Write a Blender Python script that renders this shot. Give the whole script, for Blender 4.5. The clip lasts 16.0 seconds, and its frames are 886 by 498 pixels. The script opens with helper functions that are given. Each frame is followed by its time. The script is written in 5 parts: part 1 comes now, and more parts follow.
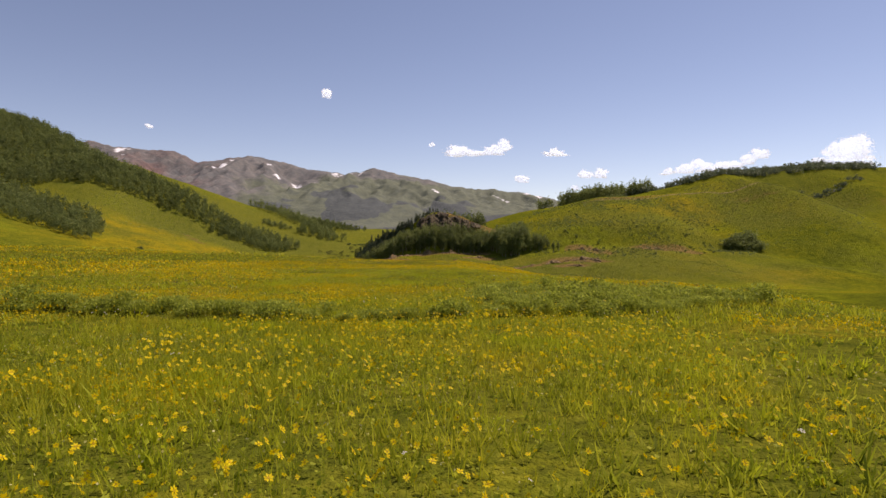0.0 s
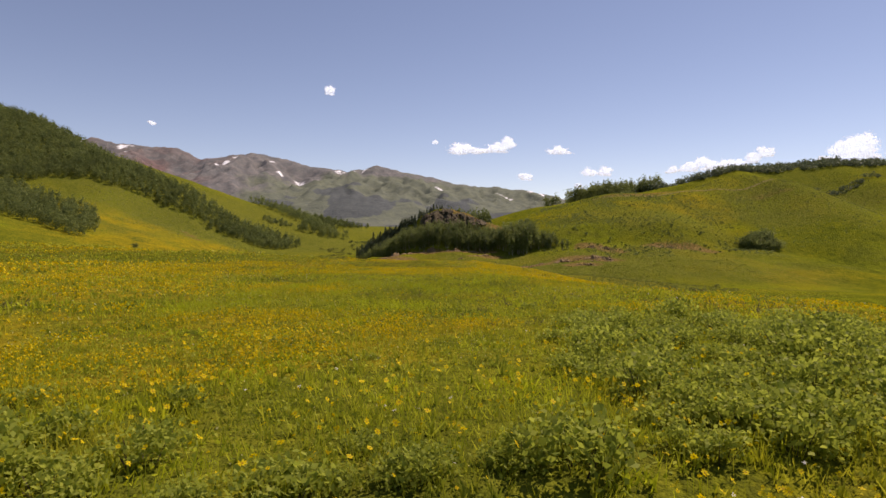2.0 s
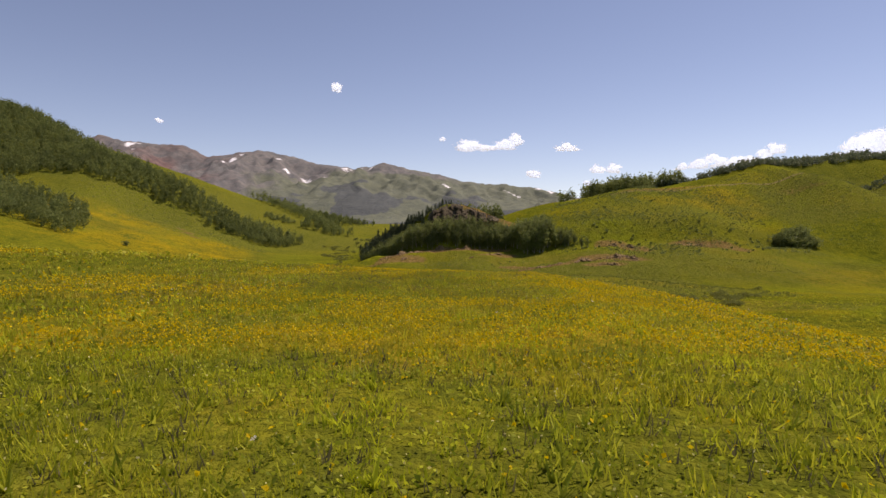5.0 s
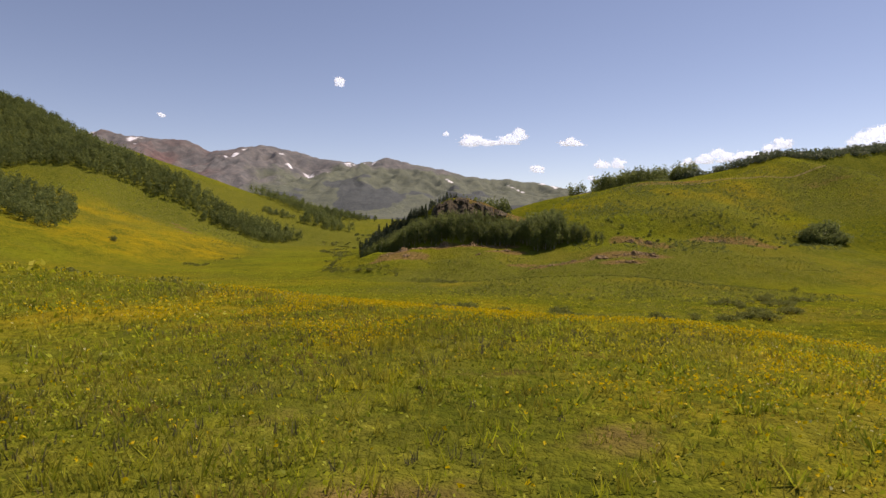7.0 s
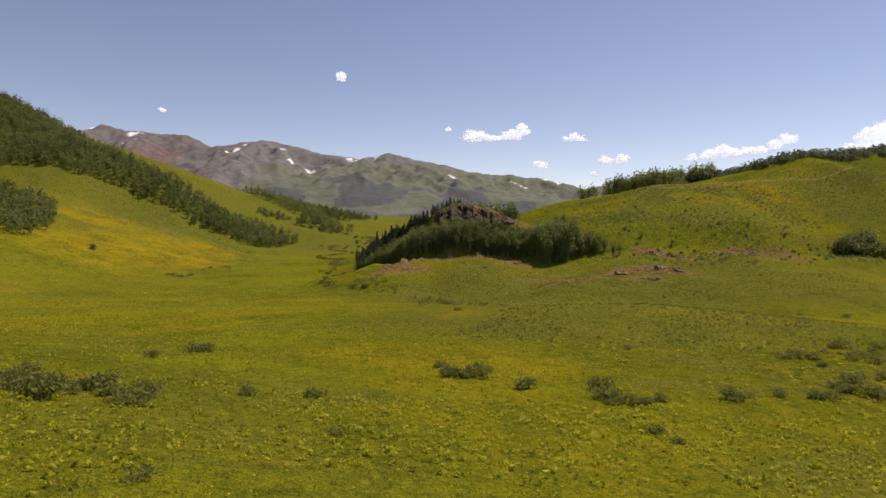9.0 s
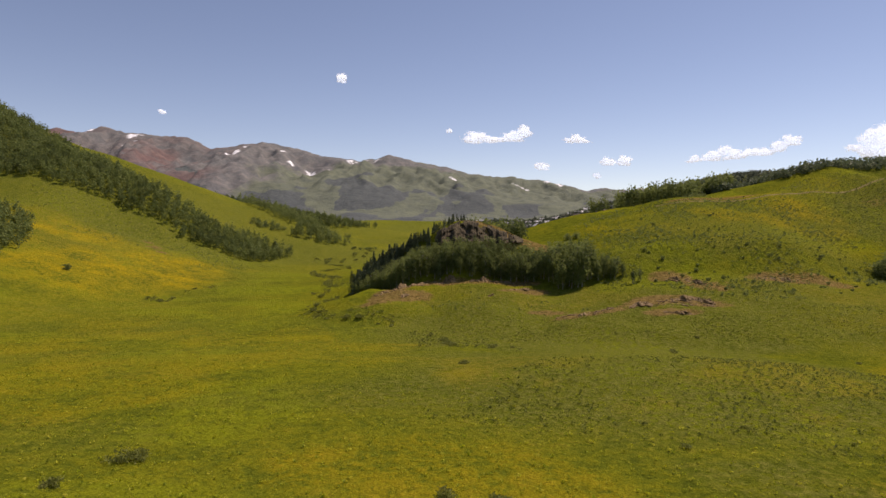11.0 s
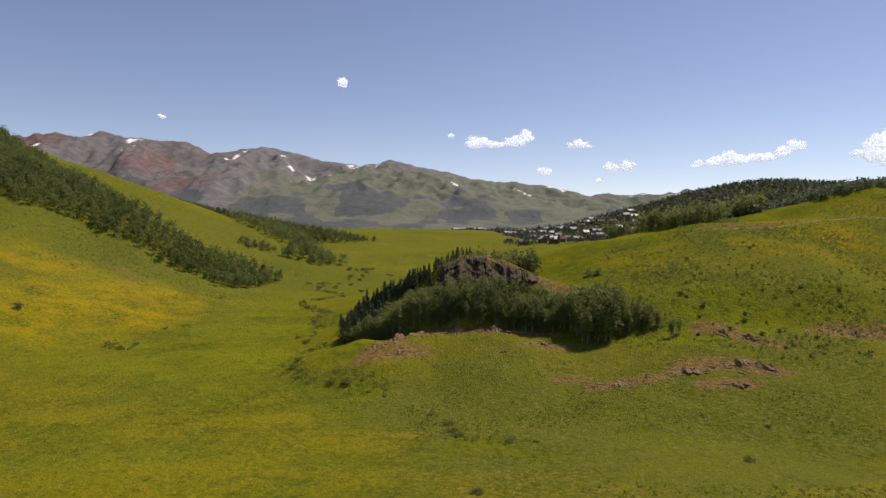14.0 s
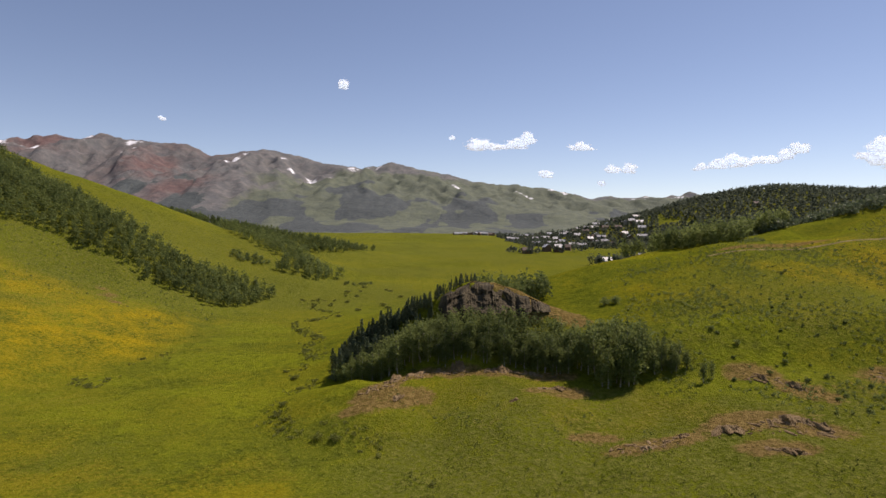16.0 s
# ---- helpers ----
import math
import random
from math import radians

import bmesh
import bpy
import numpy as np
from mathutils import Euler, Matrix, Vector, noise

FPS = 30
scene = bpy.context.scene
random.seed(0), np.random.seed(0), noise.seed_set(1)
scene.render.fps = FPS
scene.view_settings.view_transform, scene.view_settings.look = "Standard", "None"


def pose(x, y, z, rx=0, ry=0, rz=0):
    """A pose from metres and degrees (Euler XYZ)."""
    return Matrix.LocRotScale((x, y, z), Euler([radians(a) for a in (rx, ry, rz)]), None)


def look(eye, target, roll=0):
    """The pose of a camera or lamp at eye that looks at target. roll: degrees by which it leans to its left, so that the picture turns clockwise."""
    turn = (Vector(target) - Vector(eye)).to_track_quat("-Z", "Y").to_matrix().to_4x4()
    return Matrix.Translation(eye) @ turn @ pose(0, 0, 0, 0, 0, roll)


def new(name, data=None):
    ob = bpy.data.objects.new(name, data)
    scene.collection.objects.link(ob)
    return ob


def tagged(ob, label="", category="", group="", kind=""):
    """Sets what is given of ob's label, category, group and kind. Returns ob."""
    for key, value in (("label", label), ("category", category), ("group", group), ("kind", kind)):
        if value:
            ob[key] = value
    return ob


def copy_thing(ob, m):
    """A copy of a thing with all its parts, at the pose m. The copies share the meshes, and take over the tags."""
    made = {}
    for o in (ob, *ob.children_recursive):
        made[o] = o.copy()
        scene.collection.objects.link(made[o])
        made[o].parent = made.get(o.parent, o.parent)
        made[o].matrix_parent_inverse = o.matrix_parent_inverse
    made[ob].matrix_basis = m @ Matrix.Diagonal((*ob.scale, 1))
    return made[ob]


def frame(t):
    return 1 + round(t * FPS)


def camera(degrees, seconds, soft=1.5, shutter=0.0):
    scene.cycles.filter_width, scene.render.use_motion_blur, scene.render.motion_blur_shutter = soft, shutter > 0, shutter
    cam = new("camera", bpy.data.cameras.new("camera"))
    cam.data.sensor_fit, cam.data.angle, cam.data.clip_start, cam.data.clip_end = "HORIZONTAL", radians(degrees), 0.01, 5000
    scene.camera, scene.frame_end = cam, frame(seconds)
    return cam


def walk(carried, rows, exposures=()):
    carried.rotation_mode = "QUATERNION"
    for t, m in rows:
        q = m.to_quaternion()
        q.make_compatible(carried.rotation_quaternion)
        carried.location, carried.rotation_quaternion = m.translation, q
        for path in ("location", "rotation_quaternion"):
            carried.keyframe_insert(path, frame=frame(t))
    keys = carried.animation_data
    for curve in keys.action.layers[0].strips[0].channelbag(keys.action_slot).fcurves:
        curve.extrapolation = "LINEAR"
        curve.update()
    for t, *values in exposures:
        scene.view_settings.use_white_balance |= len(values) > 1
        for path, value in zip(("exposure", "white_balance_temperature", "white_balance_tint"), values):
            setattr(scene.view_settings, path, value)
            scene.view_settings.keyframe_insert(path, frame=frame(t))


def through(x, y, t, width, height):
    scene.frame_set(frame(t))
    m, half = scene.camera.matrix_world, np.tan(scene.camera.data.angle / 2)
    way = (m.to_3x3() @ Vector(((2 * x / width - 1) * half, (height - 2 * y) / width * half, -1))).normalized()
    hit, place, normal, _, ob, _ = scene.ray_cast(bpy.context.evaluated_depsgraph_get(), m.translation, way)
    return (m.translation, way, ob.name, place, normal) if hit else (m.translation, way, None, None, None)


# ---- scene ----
cam = camera(72.1, 16.0)
METRES, EYE, TILT, LEAN, TURN = 150.0, 1.75, -1.0, 0.0, 0.0
ROWS = [
    (0.0, 0.0, 0.0, 0.0, 0.0, 0.0, -0.0),
    (0.5, -0.001, 0.0158, 0.0002, 0.06, -0.12, -0.01),
    (1.0, -0.0021, 0.0347, 0.0003, 0.14, -0.16, -0.08),
    (1.5, -0.0032, 0.055, 0.0004, 0.2, -0.18, -0.13),
    (2.0, -0.005, 0.0768, -0.0001, 0.28, -0.2, -0.16),
    (2.5, -0.0063, 0.0999, 0.0002, 0.36, -0.28, -0.18),
    (3.0, -0.0079, 0.1239, 0.0003, 0.47, -0.33, -0.17),
    (3.5, -0.0093, 0.1481, 0.0006, 0.58, -0.36, -0.17),
    (4.0, -0.0105, 0.1724, 0.0008, 0.71, -0.36, -0.16),
    (6.5, -0.018, 0.2941, 0.0014, 1.18, -0.72, -0.24),
    (7.0, -0.0194, 0.3285, 0.0024, 1.24, -0.86, -0.26),
    (7.5, -0.0202, 0.359, 0.0068, 1.32, -1.02, -0.32),
    (8.0, -0.0214, 0.3947, 0.0191, 1.37, -1.16, -0.33),
    (8.5, -0.023, 0.4318, 0.0315, 1.42, -1.26, -0.3),
    (9.0, -0.0248, 0.4689, 0.0436, 1.45, -1.34, -0.3),
    (11.5, -0.0333, 0.6456, 0.1093, 1.57, -1.2, -0.27),
    (12.0, -0.0347, 0.6816, 0.1224, 1.6, -1.15, -0.26),
    (12.5, -0.0364, 0.7177, 0.1358, 1.64, -1.09, -0.26),
    (13.0, -0.0386, 0.7538, 0.1488, 1.64, -0.97, -0.3),
    (13.5, -0.0404, 0.7898, 0.162, 1.64, -0.98, -0.3),
    (14.0, -0.0422, 0.8247, 0.1753, 1.67, -0.92, -0.31),
    (14.5, -0.044, 0.8588, 0.1887, 1.7, -0.87, -0.32),
    (15.0, -0.0457, 0.8911, 0.2014, 1.72, -0.85, -0.35),
    (15.5, -0.0474, 0.9249, 0.2147, 1.75, -0.82, -0.36),
    (16.0, -0.049, 0.9586, 0.2278, 1.77, -0.77, -0.39),
]
walk(cam, [(t, pose(0, 0, EYE, TILT, LEAN, TURN) @ pose(METRES * x, METRES * y, METRES * z, 90 + pitch, roll, yaw)) for t, x, y, z, yaw, pitch, roll in ROWS],
     exposures=[(0.0, 0.38, 7750, 28), (9.0, 0.34, 7750, 27), (16.0, 0.29, 7250, 23)])

# ---- world and sun ----
SUN_ELEV, SUN_AZ = 58.0, 55.0          # degrees; azimuth clockwise from straight ahead (+y)
world = bpy.data.worlds.new("sky")
scene.world = world
world.use_nodes = True
wn = world.node_tree.nodes
sky = wn.new("ShaderNodeTexSky")
sky.sky_type = "NISHITA"
sky.sun_disc = False
sky.sun_elevation = radians(SUN_ELEV)
sky.sun_rotation = radians(SUN_AZ)
sky.altitude = 2700
sky.air_density, sky.dust_density, sky.ozone_density = 1.0, 0.6, 1.0
wn["Background"].inputs["Strength"].default_value = 0.1
world.node_tree.links.new(sky.outputs[0], wn["Background"].inputs["Color"])
sun = new("sun", bpy.data.lights.new("sun", "SUN"))
sun.data.energy, sun.data.angle, sun.data.color = 3.6, radians(0.53), (1.0, 0.95, 0.86)
SUN_DIR = Vector((math.sin(radians(SUN_AZ)) * math.cos(radians(SUN_ELEV)), math.cos(radians(SUN_AZ)) * math.cos(radians(SUN_ELEV)), math.sin(radians(SUN_ELEV))))
sun.matrix_world = look(SUN_DIR * 300, (0, 0, 0))


# ---- shape of the land ----
def ss(a, b, v):
    t = np.clip((v - a) / (b - a), 0, 1)
    return t * t * (3 - 2 * t)


def smax(a, b, k):
    return k * np.logaddexp(a / k, b / k)


def lattice(ix, iy, seed):
    h = (ix * 374761393 + iy * 668265263 + seed * 974634533) & 0xFFFFFFFF
    h = ((h ^ (h >> 13)) * 1274126177) & 0xFFFFFFFF
    return ((h ^ (h >> 16)) & 0xFFFF) / 65535.0


def vnoise(x, y, seed=0):
    x, y = np.asarray(x, float), np.asarray(y, float)
    fx, fy = np.floor(x), np.floor(y)
    ix, iy = fx.astype(np.int64), fy.astype(np.int64)
    u, v = x - fx, y - fy
    u, v = u * u * (3 - 2 * u), v * v * (3 - 2 * v)
    a, b = lattice(ix, iy, seed), lattice(ix + 1, iy, seed)
    c, d = lattice(ix, iy + 1, seed), lattice(ix + 1, iy + 1, seed)
    return (a + (b - a) * u) * (1 - v) + (c + (d - c) * u) * v


def fbm(x, y, size, octaves=4, seed=0):
    """Noise of mean 0, about -1 to 1, whose largest waves are size metres."""
    out, amp, tot, s = 0.0, 1.0, 0.0, 1.0 / size
    for o in range(octaves):
        out = out + amp * (2 * vnoise(np.asarray(x) * s + 17.3 * o, np.asarray(y) * s - 9.1 * o, seed + o) - 1)
        tot += amp
        amp, s = amp * 0.5, s * 2.03
    return out / tot * 1.6


def ridge(x, y, crest, slope, r):
    """Height of a ridge whose crest runs through the points (x, y, z), rounded over r metres."""
    best = np.full(np.shape(x), -1e3)
    for (x0, y0, z0), (x1, y1, z1) in zip(crest, crest[1:]):
        dx, dy = x1 - x0, y1 - y0
        t = np.clip(((x - x0) * dx + (y - y0) * dy) / (dx * dx + dy * dy), 0, 1)
        d2 = (x - x0 - t * dx) ** 2 + (y - y0 - t * dy) ** 2
        best = np.maximum(best, z0 + t * (z1 - z0) - slope * (np.sqrt(d2 + r * r) - r))
    return best


LEFT_HILL = [(-620, 620, 200), (-407, 575, 112), (-294, 515, 66), (-255, 500, 49), (-220, 497, 38), (-200, 496, 28), (-168, 495, 11), (-135, 496, 1)]
LEFT_SPUR = [(-420, 610, 112), (-320, 600, 76), (-240, 600, 47), (-190, 602, 32), (-145, 612, 3), (-115, 622, -5)]
WOODED_SPUR = [(-520, 740, 95), (-242, 750, 36), (-105, 790, 9)]
KNOLL = [(-54, 350, -14), (-42, 348, -7), (-31, 346, 0.5), (-20, 344, 8), (-12, 342, 13), (-4, 344, 16.4), (2, 345, 16.2), (6, 345, 14.9), (12, 344, 12.4), (21, 342, 9), (30, 341, 6.4), (40, 338, 3)]
TALUS = [(-36, 330, -7), (-20, 329, 0.5), (-4, 330, 6), (8, 330, 5), (20, 331, 3), (30, 330, 0)]
BENCH = [(-36, 312, -9), (-26, 305, -8), (-14, 316, -6), (0, 316, -5.5), (21, 315, -5.5), (34, 305, -7.2), (55, 303, -5.6), (69, 304, -2.6), (99, 300, -2.8), (118, 302, -4.5), (150, 312, -4)]
RIGHT_FACE = [(40, 392, 12), (64, 411, 21.5), (88, 418, 26), (106, 402, 30), (128, 408, 30.5), (150, 400, 32), (170, 412, 36), (206, 446, 47)]
RIGHT_HILL = [(20, 404, 8), (64, 414, 20), (90, 432, 25), (112, 430, 28), (135, 436, 31), (156, 448, 36), (206, 452, 48), (300, 490, 58), (420, 520, 62), (700, 560, 90)]
RIGHT_SPURS = [[(206, 442, 47), (216, 400, 37), (232, 366, 15), (242, 348, 3)], [(300, 488, 57), (296, 430, 42), (305, 380, 17), (315, 345, -2)]]
FOREST_HILL = [(200, 1420, 22), (332, 1320, 42), (394, 1290, 62), (456, 1290, 82), (527, 1290, 100), (600, 1290, 117), (660, 1290, 117), (770, 1280, 110), (1000, 1250, 112), (1600, 1100, 150)]


def height(x, y):
    x, y = np.asarray(x, float), np.asarray(y, float)
    floor = -12.0 - 2.7 * ss(150, 235, y) - 2.0 * ss(215, 265, y) + 2.6 * ss(310, 420, y) + 14.5 * ss(400, 690, y) + 8 * ss(560, 850, y) + 14 * ss(750, 1700, y) + 30 * ss(1800, 5000, y)
    floor = floor - 0.03 * np.clip(x - 40, 0, 90) * ss(150, 215, y)
    floor = floor + 0.4 * fbm(x, y, 45, 3, 3) + 4.2 * fbm(x, y, 150, 4, 7) * ss(430, 600, y) * (1 - ss(1500, 2200, y)) + 3.2 * np.exp(-((x - 34) / 42) ** 2 - ((y - 204) / 22) ** 2)
    meadow = -0.011 * y + 0.028 * np.maximum(0, -x - 8) - 0.02 * np.maximum(0, x - 4) - 0.13 * np.maximum(0, x - 1.5) * ss(28, 50, y) + 0.16 * fbm(x, y, 14, 3, 5)
    meadow = meadow - 0.3 * np.exp(-((y - 15.5 - 0.03 * x - 0.5 * np.sin(x * 0.5)) / 0.5) ** 2) * (1 - ss(4, 8, x)) * (1 - ss(14, 20, -x))
    a = np.maximum(0, (y - 60 - 0.6 * np.maximum(0, -x)) / 70)
    b = np.maximum(0, (x - 13 + 0.12 * y) / 80)
    w = np.sqrt(a * a + b * b)
    w = smax(w, 0.0 * w, 0.03) - 0.0208
    w = 1.0 - smax(1.0 - w, 0.0 * w, 0.12)
    h = meadow + (floor - meadow) * np.clip(w, 0, 1)
    far = np.clip(y / 400, 0.3, 3)
    wob = fbm(x, y, 60, 4, 11)
    apron = -5.7 + 0.28 * (-171 - x) + 0.06 * (y - 346) - 0.25 * np.maximum(0, y - 520)
    h = smax(h, apron + 0.7 * wob, 1.5)
    h = smax(h, ridge(x, y, LEFT_HILL, 0.47 + 0.2 * ss(-240, -195, x), 16) - 15 * ss(-235, -95, x) + 1.6 * wob, 2.0)
    h = smax(h, ridge(x, y, LEFT_SPUR, 0.42, 20) + 2.0 * wob, 3.0)
    h = smax(h, ridge(x, y, WOODED_SPUR, 0.35, 20) + 2.0 * wob, 4.0)
    h = smax(h, ridge(x, y, RIGHT_HILL, 0.75, 14) + 1.6 * wob, 2.5)
    for spur in RIGHT_SPURS:
        h = smax(h, ridge(x, y, spur, 0.52, 6) + 0.8 * wob, 2.0)
    h = smax(h, ridge(x, y, RIGHT_FACE, 0.275 + 0.17 * ss(112, 150, x), 9) - 1.3 - 0.3 * np.maximum(0, 322 - y) + 0.8 * wob, 2.0)
    h = smax(h, ridge(x, y, FOREST_HILL, 0.28, 60) + 6 * fbm(x, y, 220, 4, 13), 6.0)
    rough = np.abs(fbm(x, y, 9, 3, 21))
    h = smax(h, ridge(x, y, BENCH, 0.2 + 0.13 * ss(5, -20, x), 5) + 0.7 * fbm(x, y, 12, 3, 23) - 0.5, 0.9)
    h = smax(h, ridge(x, y, TALUS, 1.05, 3) - 0.6 + 0.5 * rough, 1.0)
    front = y < np.interp(x, [c[0] for c in KNOLL], [c[1] for c in KNOLL])
    h = smax(h, ridge(x, y, KNOLL, np.where(front, 1.7 - 1.0 * ss(10, 22, x), 1.5 - 1.0 * ss(-25, -5, x)), 3) + 0.5 * rough, 0.8)
    return h + 0.05 * far * fbm(x, y, 6, 2, 31)


# ---- end of land ----


# ---- materials ----
def material(name, rough=0.9, spec=0.2):
    m = bpy.data.materials.new(name)
    m.use_nodes = True
    nt = m.node_tree
    b = nt.nodes["Principled BSDF"]
    b.inputs["Roughness"].default_value = rough
    b.inputs["Specular IOR Level"].default_value = spec
    return m, nt, b


def node(nt, kind, **values):
    n = nt.nodes.new(kind)
    for k, v in values.items():
        n.inputs[k.replace("_", " ")].default_value = v
    return n


def noise_tex(nt, vec, scale, detail=4.0, rough=0.55):
    n = node(nt, "ShaderNodeTexNoise", Scale=scale, Detail=detail, Roughness=rough)
    if vec is not None:
        nt.links.new(vec, n.inputs["Vector"])
    return n.outputs["Fac"]


def ramp(nt, fac, stops):
    r = nt.nodes.new("ShaderNodeValToRGB")
    e = r.color_ramp.elements
    while len(e) < len(stops):
        e.new(0.5)
    for el, (p, c) in zip(e, stops):
        el.position = p
        el.color = (*c, 1) if len(c) == 3 else c
    nt.links.new(fac, r.inputs["Fac"])
    return r.outputs["Color"]


def step(nt, fac, lo, hi):
    n = nt.nodes.new("ShaderNodeMapRange")
    n.interpolation_type = "SMOOTHSTEP"
    n.inputs["From Min"].default_value, n.inputs["From Max"].default_value = lo, hi
    nt.links.new(fac, n.inputs["Value"])
    return n.outputs["Result"]


def math_node(nt, op, a, b):
    n = nt.nodes.new("ShaderNodeMath")
    n.operation = op
    for s, v in zip(n.inputs, (a, b)):
        if isinstance(v, (int, float)):
            s.default_value = v
        else:
            nt.links.new(v, s)
    return n.outputs[0]


def mix(nt, fac, a, b):
    n = nt.nodes.new("ShaderNodeMix")
    n.data_type = "RGBA"
    for s, v in ((n.inputs[0], fac), (n.inputs[6], a), (n.inputs[7], b)):
        if isinstance(v, tuple):
            s.default_value = (*v, 1)
        elif isinstance(v, (int, float)):
            s.default_value = v
        else:
            nt.links.new(v, s)
    return n.outputs[2]


def bump(nt, b, h, strength, distance):
    n = node(nt, "ShaderNodeBump", Strength=strength, Distance=distance)
    nt.links.new(h, n.inputs["Height"])
    nt.links.new(n.outputs[0], b.inputs["Normal"])


def leaf_material(name, dark, mid, light, through=0.35, gloss=0.25, patches=(), tree=0.0):
    """Leaves: the colour varies from leaf to leaf and by tree from plant to plant, and light comes through them."""
    m, nt, b = material(name, 0.6, gloss)
    g = nt.nodes.new("ShaderNodeNewGeometry")
    pos = noise_tex(nt, g.outputs["Position"], 0.35, 2.0)
    f = math_node(nt, "ADD", math_node(nt, "MULTIPLY", g.outputs["Random Per Island"], 0.6), math_node(nt, "MULTIPLY", pos, 0.5))
    if tree:
        own = nt.nodes.new("ShaderNodeObjectInfo").outputs["Random"]
        f = math_node(nt, "ADD", f, math_node(nt, "MULTIPLY", math_node(nt, "SUBTRACT", own, 0.4), tree))
    col = ramp(nt, f, [(0.1, dark), (0.5, mid), (0.95, light)])
    for scale, lo, hi, share, tint in patches:
        where = step(nt, noise_tex(nt, g.outputs["Position"], scale, 4.0, 0.6), lo, hi)
        col = mix(nt, math_node(nt, "MULTIPLY", where, math_node(nt, "ADD", math_node(nt, "MULTIPLY", g.outputs["Random Per Island"], 0.5), share - 0.25)), col, tint)
    nt.links.new(col, b.inputs["Base Color"])
    tr = nt.nodes.new("ShaderNodeBsdfTranslucent")
    nt.links.new(col, tr.inputs["Color"])
    mx = nt.nodes.new("ShaderNodeMixShader")
    mx.inputs[0].default_value = through
    nt.links.new(b.outputs[0], mx.inputs[1])
    nt.links.new(tr.outputs[0], mx.inputs[2])
    nt.links.new(mx.outputs[0], nt.nodes["Material Output"].inputs["Surface"])
    return m


def ground_material():
    m, nt, b = material("meadow_ground", 1.0, 0.0)
    g = nt.nodes.new("ShaderNodeNewGeometry")
    p = g.outputs["Position"]
    at = nt.nodes.new("ShaderNodeAttribute")
    at.attribute_name = "cover"
    sep = nt.nodes.new("ShaderNodeSeparateColor")
    nt.links.new(at.outputs["Color"], sep.inputs[0])
    flower, sage, bare = sep.outputs
    big, medium, fine, tiny = noise_tex(nt, p, 0.012, 5), noise_tex(nt, p, 0.09, 5, 0.6), noise_tex(nt, p, 0.9, 5, 0.65), noise_tex(nt, p, 6.0, 3, 0.7)
    tuft = noise_tex(nt, p, 0.32, 4, 0.7)
    f = math_node(nt, "ADD", math_node(nt, "ADD", math_node(nt, "MULTIPLY", big, 0.27), math_node(nt, "MULTIPLY", tuft, 0.25)), math_node(nt, "ADD", math_node(nt, "MULTIPLY", medium, 0.22), math_node(nt, "MULTIPLY", fine, 0.26)))
    grass = ramp(nt, f, [(0.40, (0.060, 0.080, 0.009)), (0.47, (0.122, 0.142, 0.012)), (0.53, (0.190, 0.192, 0.012)), (0.60, (0.260, 0.225, 0.018))])
    grass = mix(nt, math_node(nt, "MULTIPLY", step(nt, tiny, 0.42, 0.62), 0.45), grass, (0.055, 0.078, 0.008))
    grass = mix(nt, math_node(nt, "MULTIPLY", at.outputs["Alpha"], math_node(nt, "MULTIPLY", step(nt, tuft, 0.3, 0.6), 0.8)), grass, mix(nt, fine, (0.125, 0.165, 0.010), (0.24, 0.255, 0.014)))
    speck = noise_tex(nt, p, 1.7, 3, 0.6)
    grass = mix(nt, math_node(nt, "MULTIPLY", step(nt, speck, 0.54, 0.66), math_node(nt, "MULTIPLY", step(nt, medium, 0.44, 0.62), 0.5)), grass, (0.050, 0.068, 0.012))
    sagec = ramp(nt, fine, [(0.35, (0.064, 0.080, 0.014)), (0.52, (0.120, 0.134, 0.024)), (0.68, (0.182, 0.182, 0.040))])
    col = mix(nt, math_node(nt, "MULTIPLY", sage, step(nt, fine, 0.36, 0.56)), grass, sagec)
    yel = mix(nt, medium, (0.36, 0.23, 0.008), (0.44, 0.31, 0.012))
    fl = math_node(nt, "MULTIPLY", flower, step(nt, math_node(nt, "ADD", math_node(nt, "MULTIPLY", fine, 0.6), math_node(nt, "MULTIPLY", medium, 0.4)), 0.38, 0.62))
    col = mix(nt, math_node(nt, "MULTIPLY", fl, 0.7), col, yel)
    soil = ramp(nt, fine, [(0.3, (0.085, 0.054, 0.020)), (0.5, (0.195, 0.124, 0.050)), (0.72, (0.33, 0.222, 0.095))])
    patchy = math_node(nt, "ADD", math_node(nt, "MULTIPLY", fine, 0.65), math_node(nt, "MULTIPLY", tiny, 0.35))
    bm_ = math_node(nt, "MULTIPLY", step(nt, math_node(nt, "ADD", math_node(nt, "ADD", math_node(nt, "MULTIPLY", patchy, 0.6), math_node(nt, "MULTIPLY", tuft, 0.6)), math_node(nt, "MULTIPLY", bare, 0.44)), 0.74, 1.04), 0.85)
    col = mix(nt, bm_, col, soil)
    grain = noise_tex(nt, p, 3.0, 4, 0.75)
    col = mix(nt, math_node(nt, "MULTIPLY", step(nt, grain, 0.49, 0.60), 0.6), col, mix(nt, 0.5, col, (0.022, 0.027, 0.007)))
    col = mix(nt, math_node(nt, "MULTIPLY", step(nt, grain, 0.47, 0.36), 0.3), col, mix(nt, 0.5, col, (0.42, 0.40, 0.06)))
    th = nt.nodes.new("ShaderNodeAttribute")
    th.attribute_name = "thatch"
